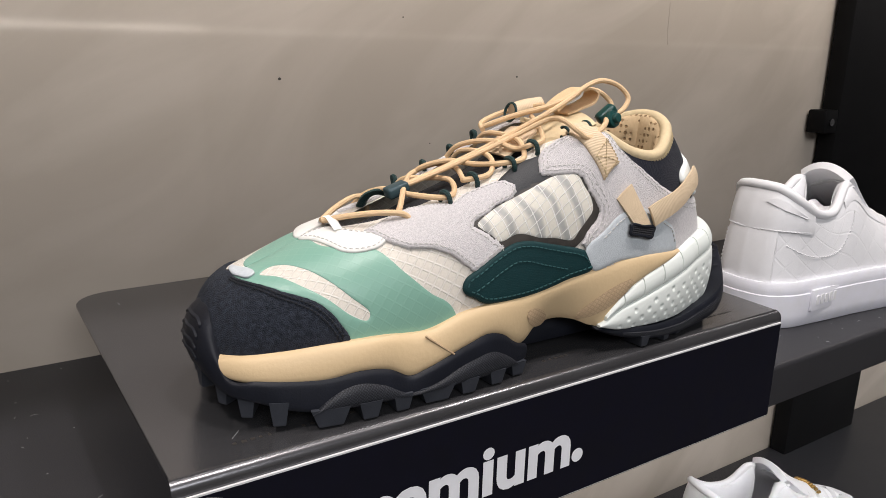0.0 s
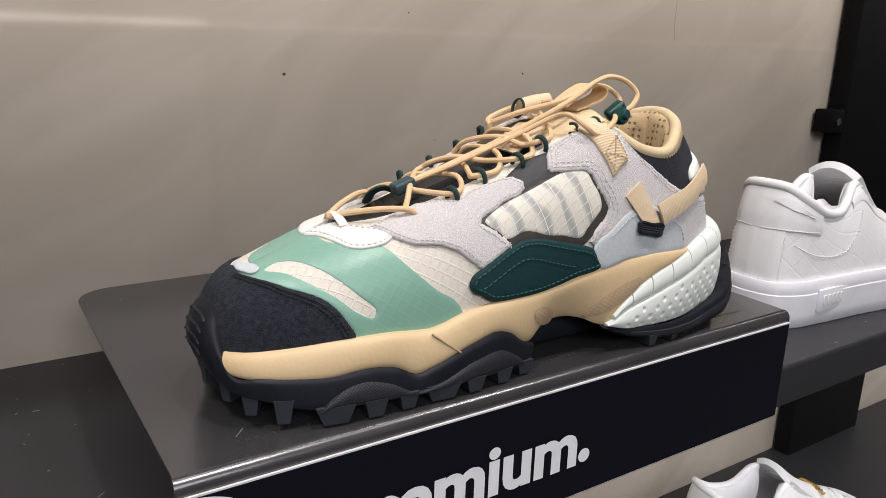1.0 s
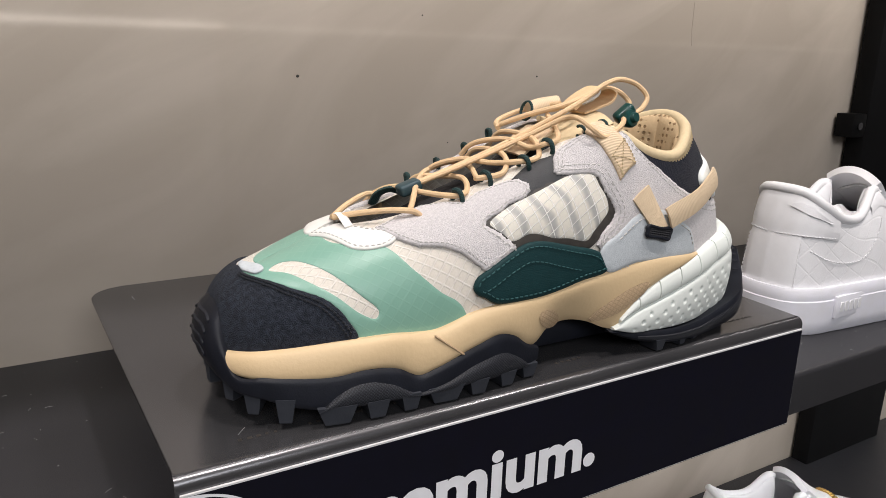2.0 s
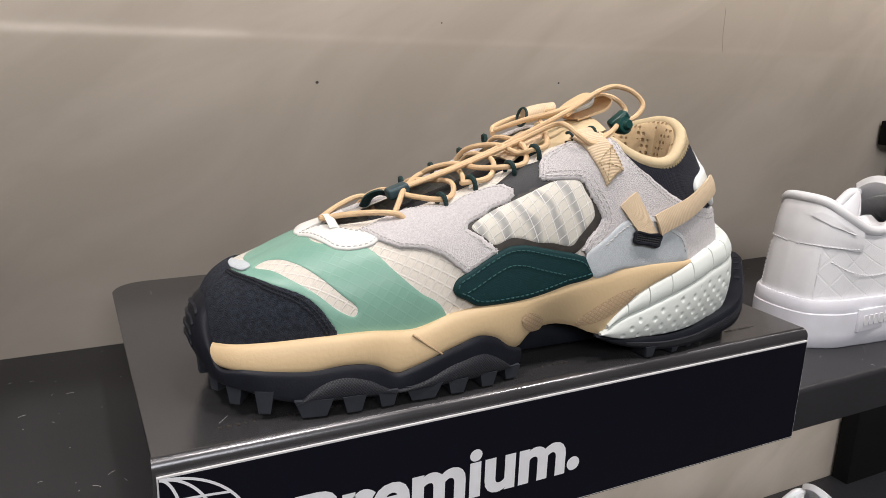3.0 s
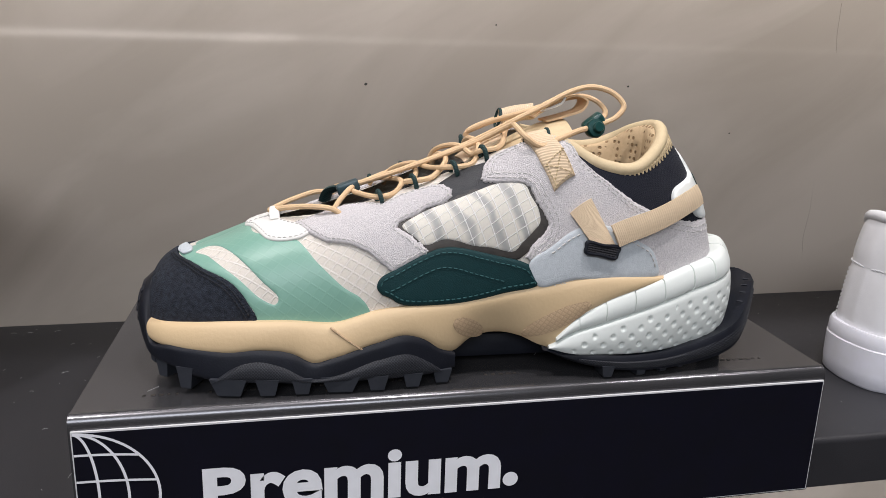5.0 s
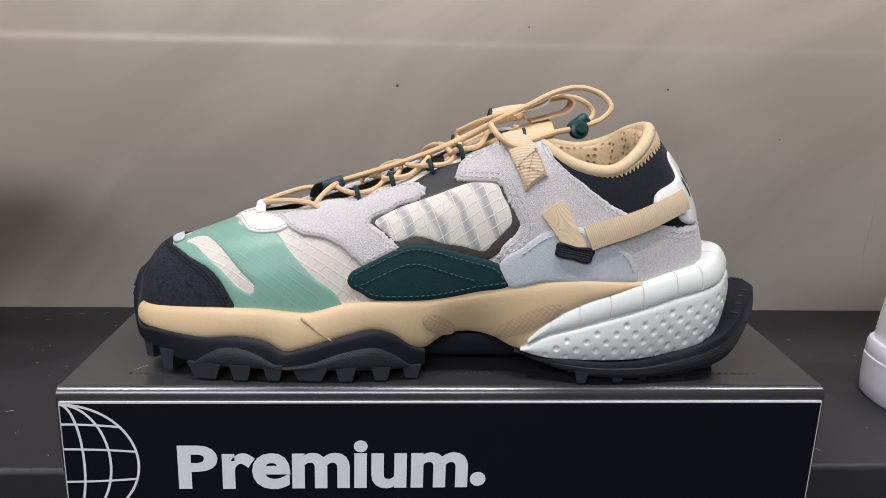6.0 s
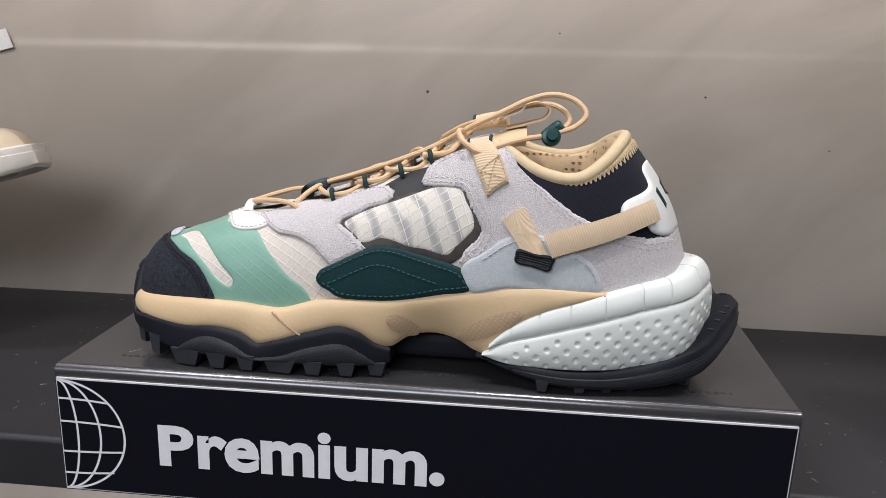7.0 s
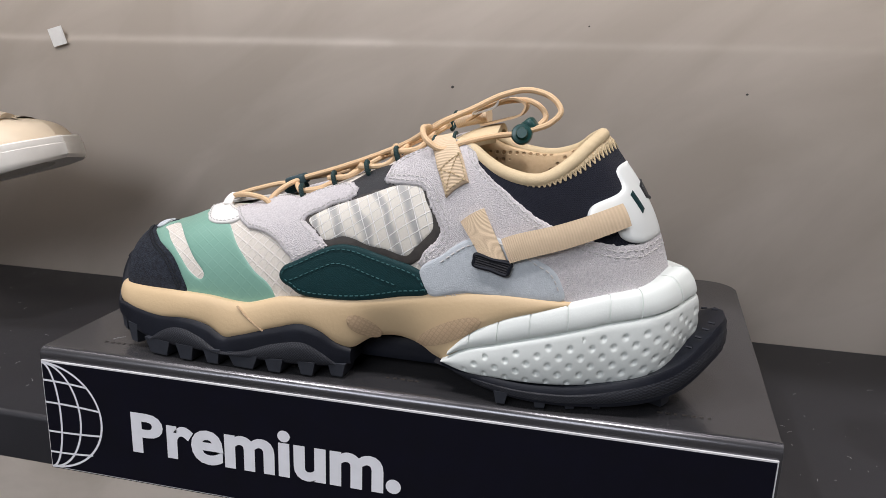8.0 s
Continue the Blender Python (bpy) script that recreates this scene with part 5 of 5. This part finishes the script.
for ends in ((0.172, 0.522), (-0.522, -0.172)):
    band("side_panel", ends, 90, PAN, lambda v: rounded(v[3], v[1], v[2], v[0], 0.0006, 6, 0.3, 0.006), KNURL_RUBBER, "knurled black rubber side panel")
for k in range(4):
    band("toe_rib", (-0.026, 0.028), 24, FORE, lambda v, k=k: rib(v, k), BLACK_RUBBER)


def lug(e0, e1, out, z_top, depth=0.016, taper=0.18, foot=0.0, edge=0.0006):
    """A tread lug: a tapered block under the sole's edge."""
    d = (e1 - e0) * taper
    bm = bmesh.new()
    rows = []
    floor = deck(plan((e0 + e1) / 2)[0][0]) + foot
    for z, a, b, o in ((z_top, e0, e1, out), (floor + 0.0010, e0 + d, e1 - d, out - 0.0008), (floor + 0.0003, e0 + d * 1.2, e1 - d * 1.2, out - 0.0014)):
        ring = []
        for e, off in ((a, o), ((a + b) / 2, o), (b, o), (b, o - depth), ((a + b) / 2, o - depth), (a, o - depth)):
            p, nn = plan(e)
            ring.append((*(p + nn * off), z + (edge if off == o and z < z_top else 0.0)))
        rows.append(ring)
    vs = grid(bm, np.array(rows), closed_v=True)
    bm.faces.new(vs[0]), bm.faces.new(list(reversed(vs[-1])))
    ob = part("lug", bm, LIT_LUG_RUBBER, shoe)
    for p in ob.data.polygons:
        p.use_smooth = False
    return ob


def e_of(x):
    us = np.linspace(0, 1, 400)
    return float(np.interp(x, skin(us, 0.0)[:, 0], us))


for x0, x1, o in ((0.066, 0.083, .0122), (0.087, 0.0975, .0122), (0.1035, 0.1140, .0120), (0.1185, 0.1375, .0110), (0.1410, 0.1515, .0100), (0.1590, 0.1690, .0085), (0.1750, 0.1850, .0055)):
    lug(e_of(x0), e_of(x1), o, 1.2125)
    lug(-e_of(x1), -e_of(x0), o, 1.2125)
for e0, e1, o, foot in ((0.122, 0.146, .0095, 0.002), (0.084, 0.104, .0070, 0.0055), (0.048, 0.066, .0030, 0.0085), (-0.012, 0.012, .0015, 0.0095)):
    lug(e0, e1, o, 1.2150 + foot, 0.014, foot=foot)
    if e0 > 0:
        lug(-e1, -e0, o, 1.2150 + foot, 0.014, foot=foot)

# u, top z, bottom z, out: the heel outsole flares and kicks up at the back
HEEL = [(0.68, 1.2225, 1.2205, .0005), (0.72, 1.2195, 1.2150, .0030), (0.77, 1.2185, 1.2110, .0065), (0.84, 1.2180, 1.2085, .0085), (0.88, 1.2190, 1.2085, .0105), (0.92, 1.2235, 1.2105, .0140), (0.955, 1.2330, 1.2175, .0205), (0.98, 1.2440, 1.2265, .0260), (1.0, 1.2500, 1.2320, .0290)]
band("heel_outsole", (0.682, 1.318), 180, HEEL, lambda v: [(v[2] - 0.0022, v[1]), (v[2] - 0.0006, v[1] + 0.0010), (v[2], v[1] + (v[0] - v[1]) * 0.35), (v[2] - 0.0003, v[0] - 0.0012), (v[2] - 0.0012, v[0]), (0.004, v[0] - 0.0010 - 0.012 * max(0, (v[2] - 0.012) / 0.013)), (-0.020, v[0] - 0.002 - 0.018 * max(0, (v[2] - 0.012) / 0.013)), (-0.020, v[1] + 0.001)], BLACK_RUBBER, "black rubber heel outsole kicked up behind")
EDGE = [(u, t - 0.0022, b + 0.0012, o + 0.0003, o) for u, t, b, o in HEEL]
band("heel_edge", (0.74, 1.26), 140, EDGE, lambda v: rounded(v[3], v[1], v[2], v[0], 0.0003, 4, 0.3, 0.003), KNURL_RUBBER, "knurled rubber edge")
for x0, x1 in ((0.2660, 0.2730), (0.2845, 0.2910), (0.2985, 0.3045), (0.3110, 0.3170)):
    lug(e_of(x0), e_of(x1), .0078, 1.2125, 0.014)
    lug(2 - e_of(x1), 2 - e_of(x0), .0078, 1.2125, 0.014)
lug(0.955, 0.972, 0.012, 1.2250, 0.012)
# raised plain bars where the heel lip carries its moulded lettering
bm = bmesh.new()
for k in range(6):
    e = 0.968 + 0.0085 * k
    p, nn = plan(e)
    v = col(HEEL, e)
    q = Vector((*(p + nn * (v[2] - 0.0050)), v[0] + 0.0002))
    t = Vector((nn[0], nn[1], 0))
    sd = Vector((-nn[1], nn[0], 0))
    tube(bm, [q - t * 0.0016, q, q + t * 0.0016], 0.0006, 4, 5)
part("moulded_bars", bm, BLACK_RUBBER, shoe, "raised moulded marks on the heel lip")

# ---- the other shoes ----
SNEAKER = [
    (0.00, .0060, .0000, .038, .0210, .0000, .1240, 0.30),
    (0.05, .0100, .0200, .038, .0235, .0170, .1228, 0.30),
    (0.12, .0280, .0330, .038, .0350, .0285, .1130, 0.35),
    (0.22, .0600, .0380, .038, .0620, .0310, .0990, 0.45),
    (0.32, .0920, .0410, .038, .0930, .0290, .0990, 0.60),
    (0.40, .1180, .0430, .038, .1150, .0230, .1190, 0.80),
    (0.50, .1480, .0465, .038, .1450, .0170, .1010, 0.90),
    (0.62, .1830, .0500, .038, .1800, .0140, .0850, 1.00),
    (0.74, .2170, .0505, .038, .2130, .0110, .0720, 1.00),
    (0.84, .2460, .0450, .038, .2380, .0040, .0650, 1.00),
    (0.93, .2690, .0300, .038, .2500, .0010, .0610, 1.00),
    (1.00, .2800, .0000, .038, .2560, .0000, .0590, 1.00),
]


def sneaker(m, leather, side_leather, name, label, group="white sneakers", sole_h=0.042, paper=True, plate=True, emblem=False, laced=True, rubber=None):
    """A low court sneaker, heel at the pose's origin, toe along its x axis."""
    base = m.translation
    ob = thing(name, base.x, base.y, base.z, label, "shoe", group)
    tab = np.array(SNEAKER)
    drop = sole_h - 0.042
    tab[:, [3, 6]] += drop

    def sk(e, s):
        e, s = np.broadcast_arrays(np.asarray(e, float), np.asarray(s, float))
        c = smooth(tab, np.abs(e))
        k, a = c[..., 6], s * math.pi / 2
        h, v = s + k * (1 - np.cos(a) - s), s + k * (np.sin(a) - s)
        x = c[..., 0] + (c[..., 3] - c[..., 0]) * h
        y = c[..., 1] + (c[..., 4] - c[..., 1]) * h
        z = c[..., 2] + (c[..., 5] - c[..., 2]) * v
        return np.stack([x, np.where(e < 0, y, -y), z], -1)

    def nrm(e, s):
        d = 0.003
        a, b = sk(e + d, s) - sk(e - d, s), sk(e, min(s + d, 1)) - sk(e, min(s + d, 1) - 2 * d)
        n = np.cross(a, b)
        return n / (np.linalg.norm(n) + 1e-12)

    def put(nm, bm, material, parent=None, lab=""):
        bmesh.ops.transform(bm, verts=bm.verts, matrix=m)
        return part(nm, bm, material, parent or ob, lab)

    def sheet(nm, e0, e1, s0, s1, thick, material, n=60, k=10, parent=None, lab="", lift0=0.0):
        es = np.linspace(e0, e1, n)
        rows, uv = [], []
        for e in es:
            lo, hi = (s0(e) if callable(s0) else s0), (s1(e) if callable(s1) else s1)
            ss = np.linspace(lo, hi, k)
            th = [lift0 + thick * (0.3 + 0.7 * min(1.0, 4 * min(f, 1 - f))) for f in np.linspace(0, 1, k)]
            rows.append([sk(e, q) + nrm(e, q) * t for q, t in zip(ss, th)])
            uv.append([(e * 0.30, q * 0.09) for q in ss])
        bm = bmesh.new()
        grid(bm, np.array(rows), uv=np.array(uv))
        return put(nm, bm, material, parent, lab)

    def seam(nm, pts, parent=None, size=0.0005, gap=0.0036):
        bm = bmesh.new()
        q = np.array([sk(e, s) + nrm(e, s) * h for e, s, h in pts])
        q = spline(q, 160)
        seg = np.concatenate([[0], np.cumsum(np.linalg.norm(np.diff(q, axis=0), axis=1))])
        for t in np.arange(0, seg[-1] - gap, gap):
            tube(bm, [[np.interp(t + f * gap, seg, q[:, j]) for j in range(3)] for f in (0.05, 0.35, 0.65)], size, 3, 5)
        return put(nm, bm, leather, parent)

    # sole: a tall cup with a flat tread
    es = np.linspace(-1, 1, 160)
    rows = []
    for e in es:
        p, n = sk(e, 0.0), nrm(e, 0.0)
        hor = np.array((n[0], n[1])) if abs(e) < 0.999 else np.array((1.0, 0.0))
        hor /= np.linalg.norm(hor) + 1e-12
        toe = max(0, (abs(e) - 0.75) / 0.25) ** 2 * 0.004
        prof = [(0.0005, 0.0006 + toe), (0.003, 0.0 + toe), (0.0048, 0.002 + toe), (0.0056, sole_h * 0.3), (0.0056, sole_h * 0.72), (0.0048, sole_h * 0.74), (0.0050, sole_h * 0.80), (0.0046, sole_h * 0.95), (0.0034, sole_h), (-0.004, sole_h - 0.001), (-0.02, sole_h - 0.004), (-0.02, 0.001 + toe)]
        rows.append([(p[0] + hor[0] * o, p[1] + hor[1] * o, z) for o, z in prof])
    bm = bmesh.new()
    grid(bm, np.array(rows), closed_v=True)
    sole = put("sole", bm, rubber or WHITE_SOLE, None, "thick white rubber cup sole")
    sheet("upper", -1, 1, 0.0, 1.0, 0.0, side_leather, 150, 14, None)
    sheet("heel_tab", -0.20, 0.20, lambda e: 0.50 + 0.9 * abs(e) * (1 if abs(e) > 0.09 else 0.5) * 0.5, lambda e: 0.985, 0.0018, leather, 50, 10, None, "smooth leather heel tab", 0.0004)
    sheet("heel_strip", -0.07, 0.07, 0.02, 0.55, 0.0012, leather, 24, 10)
    for sg in (-1, 1):
        sheet("eyestay", sg * 0.36, sg * 0.86, lambda e: 0.72 - 0.15 * math.sin((abs(e) - 0.36) / 0.5 * math.pi), 0.995, 0.0016, leather, 40, 6)
        seam("stitching", [(sg * e, s, 0.0016) for e, s in ((0.01, 0.50), (0.06, 0.52), (0.12, 0.56), (0.19, 0.62))])
        seam("stitching", [(sg * 0.07, s, 0.0014) for s in (0.05, 0.2, 0.35, 0.5)])
        seam("stitching", [(sg * e, s, 0.0008) for e, s in ((0.10, 0.40), (0.16, 0.34), (0.24, 0.30), (0.32, 0.32), (0.38, 0.45), (0.40, 0.6))])
    bm = bmesh.new()
    tube(bm, [sk(e, 1.0) for e in np.linspace(-0.42, 0.42, 31)], 0.0042, 110, 10)
    put("collar_roll", bm, leather, None, "padded leather collar edge")
    rows = []
    for e in np.linspace(-0.42, 0.42, 60):
        r, n = sk(e, 1.0), nrm(e, 0.96)
        hor = np.array((n[0], n[1], 0)); hor /= np.linalg.norm(hor) + 1e-12
        rows.append(spline([r - hor * 0.001, r - hor * 0.006 + (0, 0, 0.001), r - hor * 0.010 - (0, 0, 0.012), r - hor * 0.010 - (0, 0, 0.035), r * (0.9, 0.75, 0.0) + (0, 0, 0.045)], 12))
    bm = bmesh.new()
    grid(bm, np.array(rows))
    put("lining", bm, WHITE_SHOE, None)
    rows = []
    for x, z in spline([(0.236, 0.063), (0.20, 0.078), (0.16, 0.098), (0.135, 0.116), (0.122, 0.127), (0.116, 0.131)], 24):
        w = np.interp(x, [0.10, 0.15, 0.236], [0.024, 0.019, 0.008])
        dr = np.interp(x, [0.10, 0.15, 0.236], [0.010, 0.010, 0.006])
        rows.append([(x + 0.25 * dr * a * a, w * a, z + drop - dr * a * a) for a in np.linspace(-1, 1, 13)])
    bm = bmesh.new()
    grid(bm, np.array(rows))
    thicken(bm, 0.007)
    put("tongue", bm, leather)
    for k in range(6 if laced else 0):
        f = 0.44 + 0.068 * k
        a, b = sk(f, 0.96) + (0, 0, 0.003), sk(-f - 0.03, 0.96) + (0, 0, 0.003)
        c = (a + b) / 2 + (0, 0, 0.0045)
        bm = bmesh.new()
        tube(bm, [a - (0, 0.002, 0.002), a, c, b, b - (0, -0.002, 0.002)], 0.0042, 24, 8, flat=0.35)
        put("lace", bm, PAPER if leather is WHITE_SHOE else leather)
    if plate:
        e = 0.205
        p, n = sk(e, 0.0), nrm(e, 0.0)
        bm = bmesh.new()
        for x0, x1, y, z0, z1 in ((0.050, 0.105, 0.0, 0.014, 0.034),):
            q = sk(0.24, 0.0)[1]
            box(bm, x0, x1, q - 0.0070, q - 0.0040, z0, z1, 0.0008)
        pl = put("sole_plate", bm, WHITE_SOLE, sole, "raised white name plate")
        bm = bmesh.new()
        q = sk(0.24, 0.0)[1]
        for k in range(7):
            box(bm, 0.0555 + k * 0.0066, 0.0600 + k * 0.0066, q - 0.0076, q - 0.0069, 0.0195, 0.0285, 0.0003, 1)
        put("plate_bars", bm, leather, pl)
        # raised plain emblem on the heel tab
        bm = bmesh.new()
        pts = [(0.035, 0.83), (0.05, 0.86), (0.085, 0.865), (0.10, 0.84), (0.13, 0.82), (0.16, 0.80), (0.15, 0.775), (0.11, 0.77), (0.08, 0.755), (0.05, 0.775), (0.03, 0.80)]
        top = [sk(a, b) + nrm(a, b) * 0.0036 for a, b in pts]
        low = [sk(a, b) + nrm(a, b) * 0.0010 for a, b in pts]
        tv, lv = [bm.verts.new(p) for p in top], [bm.verts.new(p) for p in low]
        bm.faces.new(tv)
        for i in range(len(tv)):
            bm.faces.new((tv[i], tv[(i + 1) % len(tv)], lv[(i + 1) % len(tv)], lv[i]))
        bmesh.ops.triangulate(bm, faces=bm.faces[:])
        put("heel_emblem", bm, leather)
    if emblem:
        bm = bmesh.new()
        rr = random.Random(2)
        for k in range(9):
            y = -0.016 + 0.004 * k
            box(bm, 0.186 + rr.uniform(-.001, .001), 0.192, y - 0.0016, y + 0.0016, 0.0905 - 12 * y * y, 0.0935 - 12 * y * y, 0.0006, 1)
        put("lace_ornament", bm, GOLD, None, "small gold metal lace ornament")
    if paper:
        bm = bmesh.new()
        bmesh.ops.create_icosphere(bm, subdivisions=4, radius=1.0)
        for v in bm.verts:
            d = 1 + 0.28 * noise.noise(v.co * 2.1) + 0.12 * abs(noise.noise(v.co * 5.0))
            v.co = Vector((0.098 + v.co.x * 0.034 * d, v.co.y * 0.019 * d, 0.078 + v.co.z * 0.022 * d))
        bmesh.ops.transform(bm, verts=bm.verts, matrix=m)
        pob = part("tissue_paper", bm, PAPER)
        tagged(pob, "crumpled white tissue paper stuffed inside the white sneaker", "paper")
    return ob


sneaker(pose(0.507, 0.113, 1.1401 + level(0.507), 0, -0.7, 0), WHITE_SHOE, WHITE_QUILT, "sneaker", "white leather sneaker with embossed sides on black shelf")
sneaker(pose(0.570, 0.180, 0.7817 + level(0.570), 0, -0.7, -10), WHITE_SHOE, WHITE_SHOE, "sneaker", "white leather sneaker with gold lace ornament on lower shelf", plate=False, emblem=True, paper=False)
CREAM_T = pose(-0.117 - 0.285 * math.cos(radians(15)), 0.172, 1.2850 - 0.285 * math.sin(radians(15)) - 0.004, 0, -15, 0)
sneaker(CREAM_T, CREAM_LEATHER, CREAM_LEATHER, "sneaker", "cream leather sneaker with white sole on a sloping stand", group="", sole_h=0.022, paper=False, plate=False, laced=False, rubber=CREAM_SOLE)
bm = bmesh.new()
box(bm, 0.006, 0.075, -0.05, 0.05, -0.0026, -0.0004, 0.0008)
bmesh.ops.transform(bm, verts=bm.verts, matrix=CREAM_T)
stand = thing("shoe_stand", -0.30, 0.172, 1.1370, "sloping black steel shoe stand on black shelf", "stand")
part("plate", bm, POST_PAINT, stand)
for x in (-0.385, -0.345):
    bm = bmesh.new()
    zt = CREAM_T.translation.z + (x - CREAM_T.translation.x) * math.tan(radians(15)) - 0.0015
    box(bm, x - 0.004, x + 0.004, 0.13, 0.214, 1.1400 + level(x), zt, 0.0008)
    part("leg", bm, POST_PAINT, stand)
